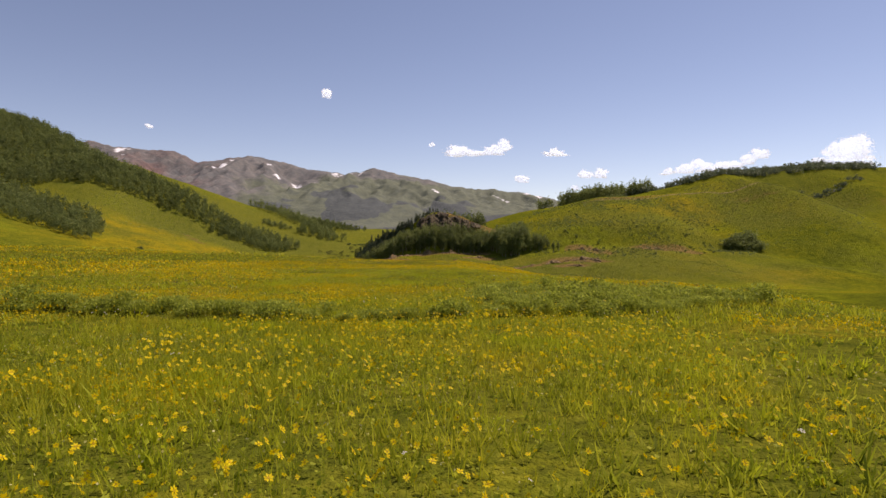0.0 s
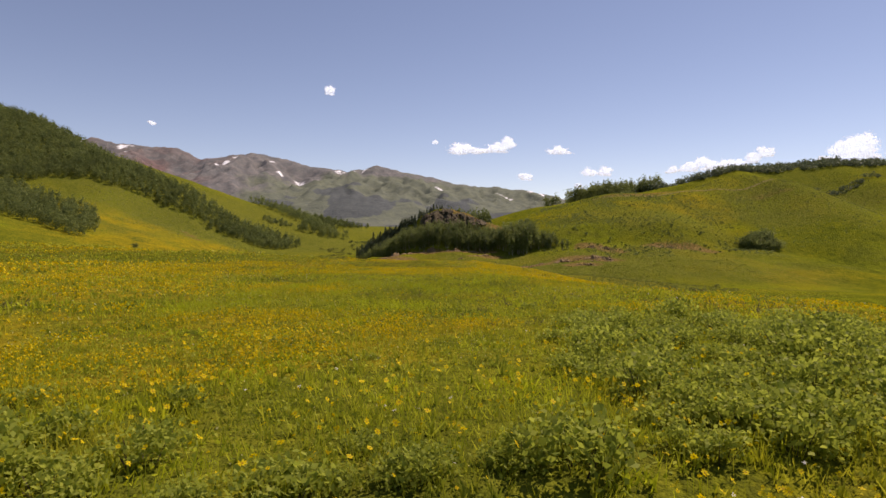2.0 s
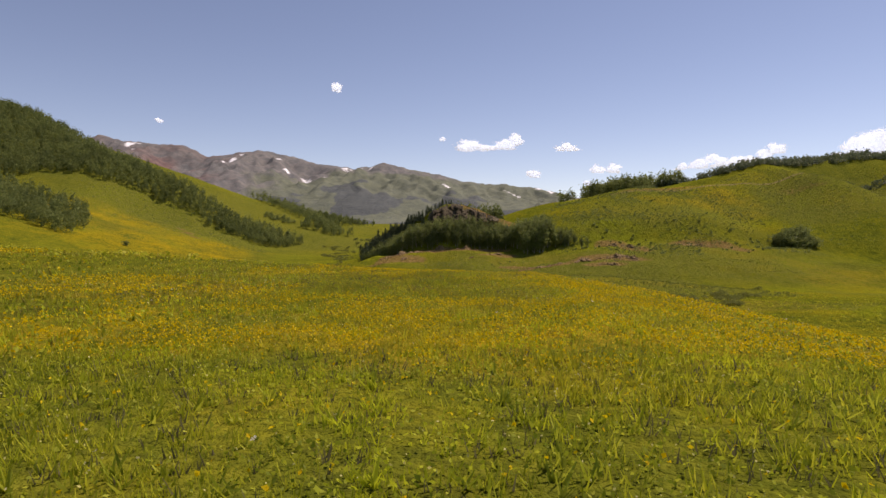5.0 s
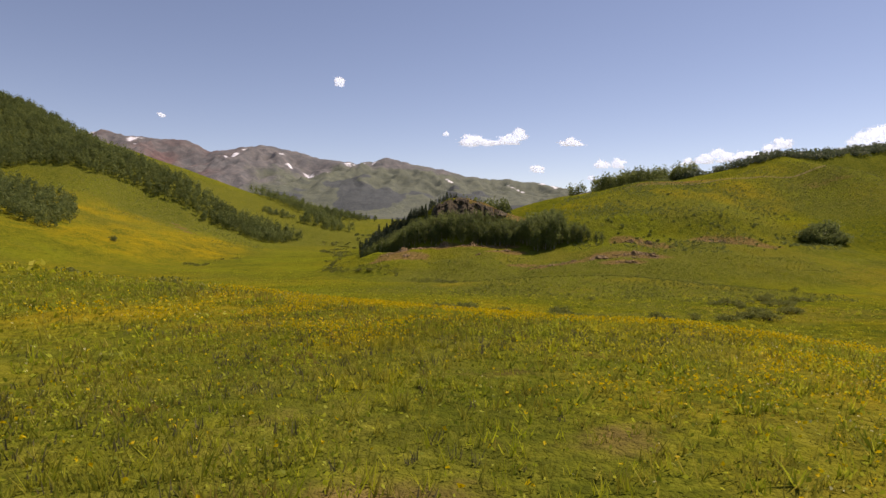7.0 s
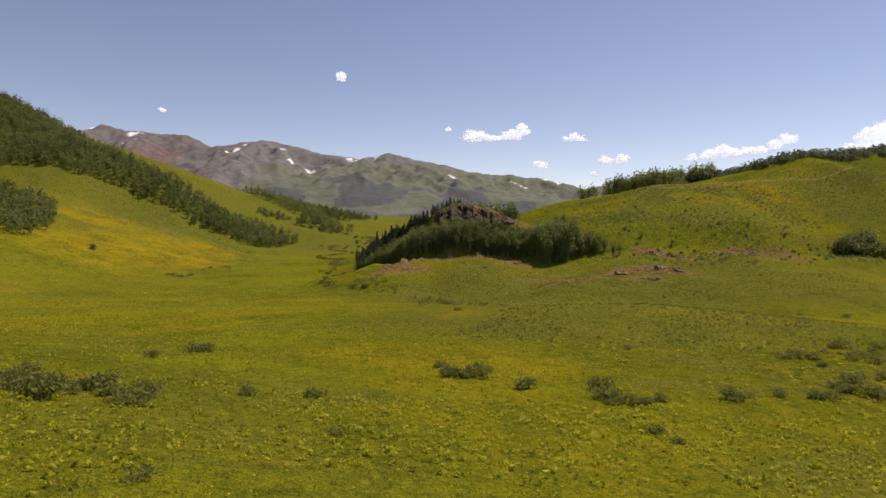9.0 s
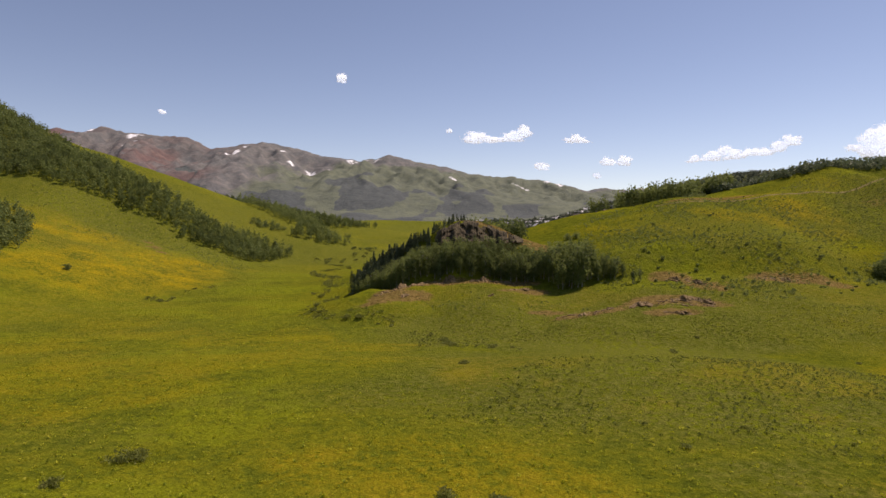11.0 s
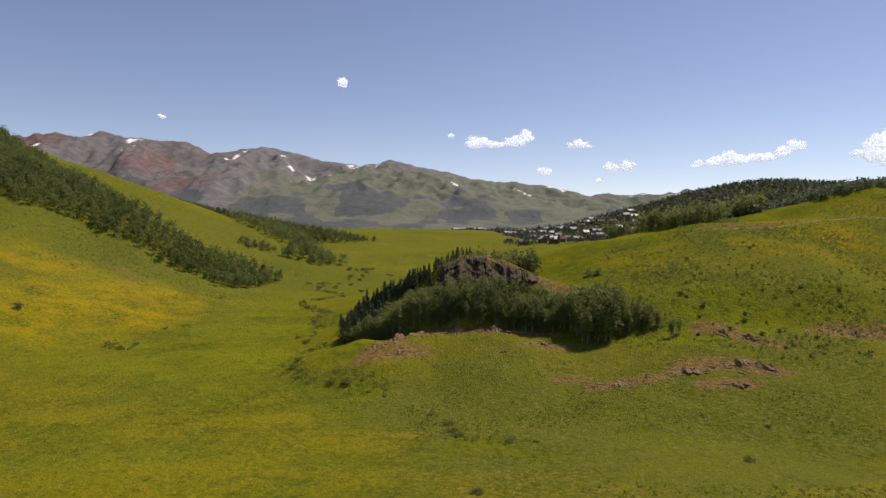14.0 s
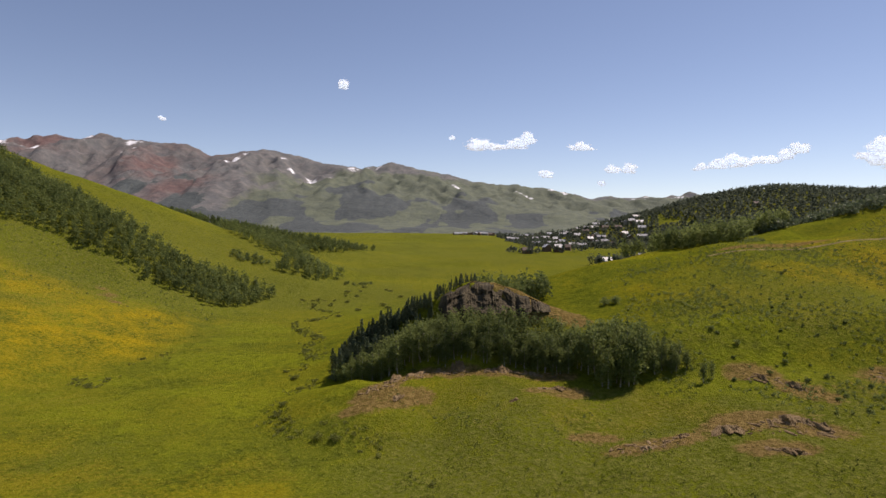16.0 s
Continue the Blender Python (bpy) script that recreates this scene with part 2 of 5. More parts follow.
    col = mix(nt, math_node(nt, "MULTIPLY", th.outputs["Fac"], step(nt, patchy, 0.25, 0.6)), col, mix(nt, tuft, (0.060, 0.068, 0.014), (0.125, 0.122, 0.022)))
    nt.links.new(col, b.inputs["Base Color"])
    hgt = math_node(nt, "ADD", math_node(nt, "ADD", math_node(nt, "MULTIPLY", fine, 0.8), math_node(nt, "MULTIPLY", tuft, 0.7)), math_node(nt, "MULTIPLY", tiny, 0.3))
    plants = math_node(nt, "SUBTRACT", 1.0, math_node(nt, "MULTIPLY", th.outputs["Fac"], 2.8))
    micro = noise_tex(nt, p, 16.0, 3, 0.7)
    bump(nt, b, math_node(nt, "ADD", math_node(nt, "MULTIPLY", hgt, plants), math_node(nt, "MULTIPLY", th.outputs["Fac"], math_node(nt, "ADD", math_node(nt, "MULTIPLY", micro, 0.12), math_node(nt, "MULTIPLY", tiny, 0.35)))), 0.95, 0.85)
    return m


def rock_material(name, dark, mid, light, size=1.0):
    m, nt, b = material(name, 0.92, 0.15)
    g = nt.nodes.new("ShaderNodeNewGeometry")
    p = g.outputs["Position"]
    n1, n2 = noise_tex(nt, p, 0.5 / size, 6, 0.65), noise_tex(nt, p, 3.0 / size, 5, 0.7)
    f = math_node(nt, "ADD", math_node(nt, "MULTIPLY", n1, 0.6), math_node(nt, "MULTIPLY", n2, 0.4))
    nt.links.new(ramp(nt, f, [(0.35, dark), (0.5, mid), (0.65, light)]), b.inputs["Base Color"])
    bump(nt, b, n2, 0.8, 0.3 * size)
    return m


def mountain_material():
    m, nt, b = material("mountain_slopes_hazed", 0.95, 0.1)
    g = nt.nodes.new("ShaderNodeNewGeometry")
    p = g.outputs["Position"]
    at = nt.nodes.new("ShaderNodeAttribute")
    at.attribute_name = "cover"
    sep = nt.nodes.new("ShaderNodeSeparateColor")
    nt.links.new(at.outputs["Color"], sep.inputs[0])
    red, wood, snow = sep.outputs
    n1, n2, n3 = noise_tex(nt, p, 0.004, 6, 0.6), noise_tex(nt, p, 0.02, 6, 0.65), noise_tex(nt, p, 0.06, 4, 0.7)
    # bluish aerial haze is blended into the rock, grass and wood colours
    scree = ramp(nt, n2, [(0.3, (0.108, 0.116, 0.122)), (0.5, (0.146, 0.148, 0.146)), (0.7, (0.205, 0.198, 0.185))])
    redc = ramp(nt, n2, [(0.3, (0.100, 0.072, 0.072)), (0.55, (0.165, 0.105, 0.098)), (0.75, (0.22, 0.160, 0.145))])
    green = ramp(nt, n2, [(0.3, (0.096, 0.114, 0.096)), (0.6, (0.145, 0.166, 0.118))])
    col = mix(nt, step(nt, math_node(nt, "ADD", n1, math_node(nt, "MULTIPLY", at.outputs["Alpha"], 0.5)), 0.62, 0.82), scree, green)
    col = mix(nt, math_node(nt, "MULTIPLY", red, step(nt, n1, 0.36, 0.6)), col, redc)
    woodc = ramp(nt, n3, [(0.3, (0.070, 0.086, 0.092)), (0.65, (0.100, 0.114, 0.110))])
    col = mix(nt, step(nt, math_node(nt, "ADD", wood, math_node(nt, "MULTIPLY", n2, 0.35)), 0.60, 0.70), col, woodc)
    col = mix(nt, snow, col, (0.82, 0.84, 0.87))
    nt.links.new(col, b.inputs["Base Color"])
    bump(nt, b, math_node(nt, "ADD", n2, math_node(nt, "MULTIPLY", n3, 0.4)), 0.45, 26.0)
    return m


GROUND = ground_material()
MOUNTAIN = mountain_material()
CLIFF = rock_material("cliff_rock", (0.026, 0.022, 0.015), (0.070, 0.058, 0.036), (0.165, 0.135, 0.080), 2.0)
BROWN_ROCK = rock_material("brown_rock", (0.11, 0.075, 0.036), (0.20, 0.138, 0.070), (0.30, 0.222, 0.125), 1.5)
BARK = rock_material("aspen_bark", (0.10, 0.09, 0.07), (0.30, 0.28, 0.23), (0.45, 0.43, 0.37), 0.3)
DARK_BARK = rock_material("spruce_bark", (0.04, 0.03, 0.022), (0.07, 0.05, 0.038), (0.11, 0.085, 0.06), 0.3)
ASPEN = leaf_material("aspen_leaves", (0.104, 0.138, 0.044), (0.176, 0.216, 0.066), (0.262, 0.304, 0.100), 0.5, 0.1, ((0.05, 0.47, 0.58, 0.5, (0.080, 0.108, 0.040)), (0.22, 0.53, 0.66, 0.5, (0.205, 0.240, 0.072))), 0.35)
SPRUCE = leaf_material("spruce_needles", (0.060, 0.084, 0.050), (0.100, 0.132, 0.072), (0.150, 0.184, 0.096), 0.35, tree=0.4)
WILLOW = leaf_material("willow_leaves", (0.120, 0.140, 0.034), (0.185, 0.205, 0.048), (0.25, 0.265, 0.080), 0.5, 0.1)
# paler and bluer than the near leaves: distance haze put into the colour
FAR_WOOD = leaf_material("hazed_far_leaves", (0.088, 0.108, 0.080), (0.104, 0.126, 0.090), (0.122, 0.144, 0.100), 0.7, 0.0)
SAGE = leaf_material("sagebrush_leaves", (0.115, 0.140, 0.028), (0.178, 0.200, 0.040), (0.26, 0.275, 0.066), 0.5, 0.1)


# ---- mesh helpers ----
def mesh_from(name, verts, faces, mat, smooth=False):
    """A mesh from arrays: verts (n, 3), faces (m, 3 or 4)."""
    verts, faces = np.asarray(verts, np.float32), np.asarray(faces, np.int32)
    k = faces.shape[1]
    me = bpy.data.meshes.new(name)
    me.vertices.add(len(verts))
    me.vertices.foreach_set("co", verts.ravel())
    me.loops.add(faces.size)
    me.loops.foreach_set("vertex_index", faces.ravel())
    me.polygons.add(len(faces))
    me.polygons.foreach_set("loop_start", np.arange(0, faces.size, k, dtype=np.int32))
    me.polygons.foreach_set("use_smooth", np.full(len(faces), smooth))
    me.update(calc_edges=True)
    me.materials.append(mat)
    return me


def quads(cards):
    """(n, 4, 3) corners to verts and faces."""
    n = len(cards)
    return cards.reshape(-1, 3), np.arange(4 * n).reshape(n, 4)


def part_mesh(name, me, parent, label=""):
    ob = new(name, me)
    ob.parent = parent
    return tagged(ob, label)


def grid_faces(nx, ny):
    i = (np.arange(ny - 1)[:, None] * nx + np.arange(nx - 1)[None, :]).ravel()
    return np.stack([i, i + 1, i + nx + 1, i + nx], 1)


def set_cover(me, rgba):
    a = me.attributes.new("cover", "FLOAT_COLOR", "POINT")
    a.data.foreach_set("color", np.asarray(rgba, np.float32).ravel())


# ---- the ground, one sheet to the horizon ----
def blob(x, y, cx, cy, rx, ry, turn=0.0):
    c, s = math.cos(radians(turn)), math.sin(radians(turn))
    u, v = (x - cx) * c + (y - cy) * s, -(x - cx) * s + (y - cy) * c
    return np.exp(-((u / rx) ** 2 + (v / ry) ** 2))


GOLD_SPOTS = [(-2.5, 13.2, 1.3, 0.8), (-6.5, 22.5, 5, 2.0), (-1.5, 24, 3, 1.5), (-8, 33, 9, 3), (13, 38, 10, 5), (17, 52, 10, 6), (-1.5, 64, 5, 1.8), (3.5, 60, 3, 2.5), (-14, 55, 12, 4), (-3.5, 7, 2.5, 1.5), (-1, 46, 5, 1.6), (8, 27, 5, 2.5), (-12, 14, 4, 2), (4.5, 38, 4, 1.2), (-11, 42, 6, 2), (-18, 49, 8, 3), (-6, 33.2, 3.5, 1.0)]


def gold_patch(x, y):
    """Swathes of golden flowers on the shelf, 0 to 1."""
    p = fbm(x, y, 7, 4, 41) + 0.35 * fbm(x, y, 22, 2, 43) + 0.0
    for cx, cy, rx, ry in GOLD_SPOTS:
        p = p + 0.75 * blob(x, y, cx, cy, rx, ry)
    p = p - 0.8 * blob(x, y, 1, 31, 4, 5) - 0.8 * blob(x, y, 4, 20, 4, 4) - 0.6 * blob(x, y, -2, 55, 4, 4)
    return ss(0.02, 0.42, p)


def flower_cover(x, y):
    """How thickly the yellow flowers stand."""
    shelf = 1 - ss(66, 110, y - 0.5 * np.maximum(0, -x))
    left = 1.0 * ss(0.15, 0.7, np.maximum(blob(x, y, -190, 375, 75, 55, -25), 0.9 * blob(x, y, -140, 400, 40, 45))) * ss(-0.5, 0.5, fbm(x, y, 50, 4, 45))
    floor_ = 0.35 * ss(0.05, 0.4, fbm(x, y, 26, 4, 47)) * (1 - ss(250, 330, y)) * ss(90, 150, y)
    right = 0.9 * ss(0.0, 0.4, fbm(x, y, 30, 4, 49)) * np.maximum(blob(x, y, 120, 385, 75, 38), 1.3 * blob(x, y, 106, 361, 30, 8))
    far = 0.06 * ss(0.1, 0.6, fbm(x, y, 150, 3, 51)) * ss(450, 650, y) * (1 - ss(1300, 1700, y))
    return np.clip(shelf * (0.05 + 0.95 * gold_patch(x, y)) + left + floor_ + right + far, 0, 1)


def sage_cover(x, y):
    mound = blob(x, y, 30, 200, 50, 34)
    foot = np.maximum(blob(x, y, 40, 262, 70, 26), 0.9 * blob(x, y, 110, 268, 60, 40))
    shelf = 0.5 * ss(0.1, 0.5, fbm(x, y, 11, 3, 61)) * (1 - ss(70, 110, y)) + 0.8 * ss(0.0, 0.4, fbm(x, y * 1.6, 30, 4, 67)) * ss(85, 110, y) * (1 - ss(280, 340, y)) * (0.3 + 0.7 * ss(-35, 5, x)) + ss(400, 520, y) * (0.55 + 0.4 * ss(-0.3, 0.3, fbm(x, y * 2.0, 90, 4, 69)))
    hill = 0.9 * blob(x, y, -210, 415, 110, 75) + 0.9 * blob(x, y, -170, 530, 90, 40) + 0.6 * blob(x, y, 20, 285, 60, 22) + 0.25 * blob(x, y, -120, 270, 60, 70) + 1.1 * blob(x, y, 200, 392, 38, 26) + 0.6 * blob(x, y, 265, 410, 20, 40) + 1.0 * ss(-0.2, 0.5, fbm(x, y, 40, 4, 63)) * (blob(x, y, 200, 380, 90, 60) + 0.7 * blob(x, y, 100, 335, 60, 40)) + 0.5 * ss(0.0, 0.5, fbm(x, y, 120, 4, 65)) * ss(550, 900, y)
    return np.clip(1.2 * ss(0.15, 0.7, mound) + 0.9 * ss(0.2, 0.7, foot) + shelf + hill, 0, 1)


def lush_cover(x, y):
    """Moist patches of brighter grass on the valley floor."""
    return np.clip(ss(0.05, 0.45, fbm(x, y * 1.5, 34, 4, 77)) * ss(80, 120, y) * (1 - ss(420, 560, y)) + 0.7 * blob(x, y, 12, 278, 18, 10) + 0.5 * blob(x, y, -60, 240, 50, 60), 0, 1)


def bare_cover(x, y):
    spots = [(-30, 304, 9, 5, 35), (-20, 314, 11, 4.5, 20), (-9, 314.5, 9, 3.5, 0), (5, 312, 10, 3.5, -8), (17, 310, 8, 3, 0), (18, 301, 9, 3.5, 0), (-27, 298, 14, 6, 25), (68, 303, 8, 5, -20), (76, 291, 9, 4.5, -40), (58, 279, 16, 4.5, 5), (69, 275, 7, 5, -30), (34, 273, 14, 3.5, 8), (22, 278, 7, 2.5, 0),
             (56, 268, 9, 3.5, 0), (104, 300, 12, 5, 0), (118, 300, 12, 4, 0), (4, 347, 13, 6, -8), (16, 342, 12, 7, -12), (25, 338, 9, 5, -15), (120, 395, 26, 3, 12), (-3.4, 53.2, 1.4, 0.8, 0), (-1.6, 54.4, 1.2, 0.7, 0), (-4.8, 55.4, 1.0, 0.8, 0), (-2.4, 57, 1.1, 0.6, 0), (-0.6, 52.8, 0.8, 0.6, 0), (-176, 430, 12, 3, -50)]
    out = 0.0
    for cx, cy, rx, ry, turn in spots:
        out = np.maximum(out, blob(x, y, cx, cy, rx, ry, turn) * (0.6 if cy < 100 else 1.0))
    for cx, cy, rx, ry, turn in [(196, 386, 40, 15, -12), (262, 430, 50, 14, 10), (228, 402, 16, 22, 0), (290, 395, 26, 34, 0), (122, 318, 26, 7, 8), (86, 412, 26, 6, 10), (-200, 400, 70, 30, -25), (-180, 530, 60, 14, 10), (10, 288, 60, 12, 0), (85, 292, 40, 14, 0), (95, 268, 40, 14, 0)]:
        out = np.maximum(out, (0.4 if cx > 180 else 0.3) * blob(x, y, cx, cy, rx, ry, turn))
    return np.clip(1.25 * ss(0.18, 0.7, out * (1 + 0.3 * fbm(x, y, 7, 3, 71))), 0, 1)


def ground_axis():
    y, ys = -1500.0, []
    while y < 4900:
        ys.append(y)
        d = abs(y - 40) - 55
        y += np.interp(d, [0, 60, 150, 330, 500, 5000], [0.6, 0.9, 1.6, 1.7, 6, 90]) if y > -20 else max(0.6, abs(y + 20) * 0.12)
    return np.array(ys)


gx = 20 * np.sinh(6.05 * np.linspace(-1, 1, 321))
gy = ground_axis()
GX, GY = np.meshgrid(gx, gy)
GX, GY = GX.ravel(), GY.ravel()
ground_mesh = mesh_from("ground", np.stack([GX, GY, height(GX, GY)], 1), grid_faces(len(gx), len(gy)), GROUND, True)
set_cover(ground_mesh, np.stack([flower_cover(GX, GY), sage_cover(GX, GY), bare_cover(GX, GY), lush_cover(GX, GY)], 1))
thatch = ground_mesh.attributes.new("thatch", "FLOAT", "POINT")
thatch.data.foreach_set("value", (0.35 * (1 - ss(14, 30, np.abs(GX + 1))) * (1 - ss(60, 100, GY)) * ss(-8, 0, GY)).astype(np.float32))
ground = tagged(new("ground", ground_mesh), "green summer meadow ground with yellow wildflowers and sagebrush", "ground", kind="structure")

# ---- mountains ----
CREST = [(-3600, 480), (-2758, 547), (-2517, 564), (-2414, 587), (-2278, 564), (-2148, 595), (-1972, 556), (-1735, 542), (-1633, 529), (-1482, 463), (-1331, 477), (-1180, 510),
         (-1029, 477), (-829, 422), (-596, 393), (-490, 406), (-414, 430), (-298, 397), (-67, 349), (98, 313), (294, 298), (458, 282), (589, 259), (752, 221), (820, 232), (900, 226), (1047, 240), (1140, 226), (1230, 240), (1300, 262), (1390, 240), (1450, 222), (2600, 180)]


def mountain_range():
    nx, ny = 480, 130
    X, V = np.meshgrid(np.linspace(-3300, 2500, nx), np.linspace(0, 1.25, ny))
    X, V = X.ravel(), V.ravel()
    Y = 1900 + 1800 * V
    crest = np.interp(X, [c[0] for c in CREST], [c[1] for c in CREST]) + 8 * fbm(X, X * 0, 50, 4, 81)
    base = height(X, Y) - 8
    up = np.where(V < 1, 0.10 * V + 0.20 * ss(0.1, 0.5, V) + 0.70 * np.clip((V - 0.3) / 0.7, 0, 1) ** 1.25, 1 - 2.0 * (V - 1))
    ribs = 1 - np.abs(fbm(X + 0.25 * Y, Y * 0.35, 300, 6, 83)) - 0.35 * np.abs(fbm(X - 0.2 * Y, Y * 0.4, 110, 4, 84)) + 0.1
    fade = ss(0.3, 0.66, V) * (1 - ss(0.86, 1.0, V))
    Z = base + (crest - base) * up + fade * (ribs - 0.72) * 115 * (crest / 500) + ss(0.0, 0.1, V) * (1 - ss(0.3, 0.6, V)) * 30 * fbm(X, Y, 420, 3, 85)
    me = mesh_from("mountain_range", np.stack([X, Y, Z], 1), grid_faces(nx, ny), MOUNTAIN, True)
    red = np.maximum(blob(X, V, -2400, 0.9, 260, 0.22), np.maximum(blob(X, V, -1560, 0.78, 300, 0.26), blob(X, V, -1250, 0.5, 180, 0.1)))
    wood = (1 - ss(0.45, 0.62, V + 0.25 * fbm(X, Y, 500, 3, 87))) * ss(-0.25, 0.25, fbm(X, Y * 0.6, 120, 5, 89) + 0.02)
    wood = np.clip(wood, 0, 1) * 0.72
    gully = ss(0.35, 0.6, fbm(X * 1.0 + 0.5 * Y, Y * 0.22, 55, 3, 91)) * ss(0.72, 0.8, V) * (1 - ss(0.97, 1.0, V))
    snow = np.maximum(ss(0.70, 0.76, gully * ss(0.25, 0.55, fbm(X, Y, 200, 2, 93) + 0.1)), ss(0.6, 0.7, blob(X, V, -2200, 0.985, 55, 0.02)))
    greener = ss(-1500, -300, X) * (1 - ss(0.7, 1.0, V)) + 0.45 * ss(-900, 0, X)
    set_cover(me, np.stack([red, wood, snow, greener], 1))
    return tagged(new("mountain_range", me), "grey and reddish mountain range with haze in its colours, snow patches and wooded foot", "mountain", kind="structure")


mountain_range()


# ---- trees ----
def unit(rng, n):
    v = rng.normal(size=(n, 3))
    return v / np.linalg.norm(v, axis=1, keepdims=True)


def cards_at(rng, centres, size, flat=0.0):
    """Small four-cornered leaf sprays at the centres, turned at random."""
    n = len(centres)
    a = unit(rng, n)
    b = np.cross(a, unit(rng, n))
    b /= np.linalg.norm(b, axis=1, keepdims=True) + 1e-9
    s = size * rng.uniform(0.6, 1.3, (n, 1))
    a, b = a * s, b * s * rng.uniform(0.45, 0.8, (n, 1))
    a[:, 2] *= 1 - flat
    return np.stack([centres - a, centres - 0.3 * a + b, centres + a, centres - 0.2 * a - b], 1)


def broad_crown(seed, h, width, leaves, size, low=0.3):
    """Leaf sprays in uneven clumps round an egg-shaped crown with gaps."""
    rng = np.random.default_rng(seed)
    k = 16
    d = unit(rng, k)
    d[:, 2] = rng.uniform(-0.95, 0.9, k)
    r = rng.uniform(0.45, 0.95, (k, 1)) * (1 - 0.35 * np.maximum(0, d[:, 2:]))
    mid = np.array([0, 0, h * (low + 1) / 2])
    centres = mid + d * r * np.array([width / 2, width / 2, h * (1 - low) / 2])
    centres[:2] = mid + np.array([[0, 0, h * (1 - low) * 0.40], [0.1 * width, 0, h * (1 - low) * 0.2]])
    which = rng.integers(0, k, leaves)
    spread = np.array([width * 0.17, width * 0.17, h * 0.095])
    pts = centres[which] + rng.normal(size=(leaves, 3)) * spread
    pts[:, 2] = np.clip(pts[:, 2], h * low * 0.6, h)
    return cards_at(rng, pts, size)


def conifer_crown(seed, h, width, leaves, size):
    """Drooping sprays on whorls round a narrow spire."""
    rng = np.random.default_rng(seed)
    t = rng.uniform(0, 1, leaves) ** 0.8
    tier = np.floor(t * 13) / 13 + 0.02 * rng.normal(size=leaves)
    t = np.clip(0.6 * tier + 0.4 * t, 0, 1)
    reach = width / 2 * (1 - t) ** 0.85 + 0.05
    ang = rng.uniform(0, 2 * np.pi, leaves)
    lob = 0.75 + 0.35 * np.sin(ang * 5 + tier * 40)
    r = reach * lob * np.sqrt(rng.uniform(0.15, 1, leaves))
    pts = np.stack([r * np.cos(ang), r * np.sin(ang), h * (0.08 + 0.92 * t) - 0.25 * r], 1)
    return cards_at(rng, pts, size, 0.3)


def trunk_mesh(name, seed, h, radius, mat, limbs=5):
    """A tapered, slightly bent trunk with a few limbs."""
    rng = np.random.default_rng(seed)
    verts, faces = [], []

    def tube(p0, p1, r0, r1, sides=6, steps=3, bend=0.0):
        base = len(verts)
        p0, p1 = np.array(p0, float), np.array(p1, float)
        off = rng.normal(size=3) * bend
        for i in range(steps + 1):
            f = i / steps
            c = p0 + (p1 - p0) * f + off * math.sin(math.pi * f)
            r = r0 + (r1 - r0) * f
            for j in range(sides):
                a = 2 * math.pi * j / sides
                verts.append((c[0] + r * math.cos(a), c[1] + r * math.sin(a), c[2]))
        for i in range(steps):
            for j in range(sides):
                q = base + i * sides
                faces.append((q + j, q + (j + 1) % sides, q + sides + (j + 1) % sides, q + sides + j))

    tube((0, 0, -0.4), (0, 0, h * 0.93), radius, radius * 0.15, 7, 5, h * 0.02)
    for i in range(limbs):
        z = h * rng.uniform(0.35, 0.75)
        a = rng.uniform(0, 2 * math.pi)
        l = h * rng.uniform(0.12, 0.24)
        tube((0, 0, z), (l * math.cos(a), l * math.sin(a), z + l * 0.7), radius * 0.4, radius * 0.08, 4, 2)
    return mesh_from(name, verts, faces, mat, True)


def tree_thing(name, label, crown, crown_mat, trunk, category="tree", group=""):
    e = tagged(new(name), label, category, group)
    e.empty_display_size = 0.3
    part_mesh("trunk", trunk, e)
    part_mesh("crown", mesh_from("crown", *quads(crown), crown_mat), e)
    return e


def inside(x, y, poly):
    """Whether points lie in a plan outline."""
    res = np.zeros(np.shape(x), bool)
    for (x0, y0), (x1, y1) in zip(poly, poly[1:] + poly[:1]):
        hit = (y0 > y) != (y1 > y)
        res ^= hit & (x < (x1 - x0) * (y - y0) / (y1 - y0 + 1e-12) + x0)
    return res


def scatter(rng, poly, gap, ragged=0.0):
    """Plan places inside an outline, about gap metres apart."""
    xs, ys = [p[0] for p in poly], [p[1] for p in poly]
    X, Y = np.meshgrid(np.arange(min(xs) - 5, max(xs) + 5, gap), np.arange(min(ys) - 5, max(ys) + 5, gap))
    X, Y = X.ravel() + rng.uniform(-0.5, 0.5, X.size) * gap, Y.ravel() + rng.uniform(-0.5, 0.5, Y.size) * gap
    wx, wy = X + ragged * fbm(X, Y, 22, 2, 101), Y + ragged * fbm(X, Y, 22, 2, 103)
    ok = inside(wx, wy, poly)
    return np.stack([X[ok], Y[ok]], 1)


rng = np.random.default_rng(4)
aspens = [tree_thing("aspen_tree", "dark green aspen tree with pale trunk on the rocky knoll", broad_crown(200 + i, h, w, 760, 0.25, 0.05), ASPEN, trunk_mesh("trunk", 300 + i, h, 0.16, BARK), "tree", "trees on the knoll")
          for i, (h, w) in enumerate([(8.2, 3.0), (9.0, 3.3), (7.4, 2.8), (9.6, 3.2), (6.6, 3.0), (8.6, 3.5)])]
spruces = [tree_thing("spruce_tree", "dark narrow spruce tree on the knoll's steep flank", conifer_crown(400 + i, h, w, 400, 0.36), SPRUCE, trunk_mesh("trunk", 420 + i, h, 0.17, DARK_BARK, 0), "tree", "trees on the knoll")
           for i, (h, w) in enumerate([(9.0, 3.8), (7.5, 3.4), (10.0, 4.0), (6.0, 3.0)])]
used = set()


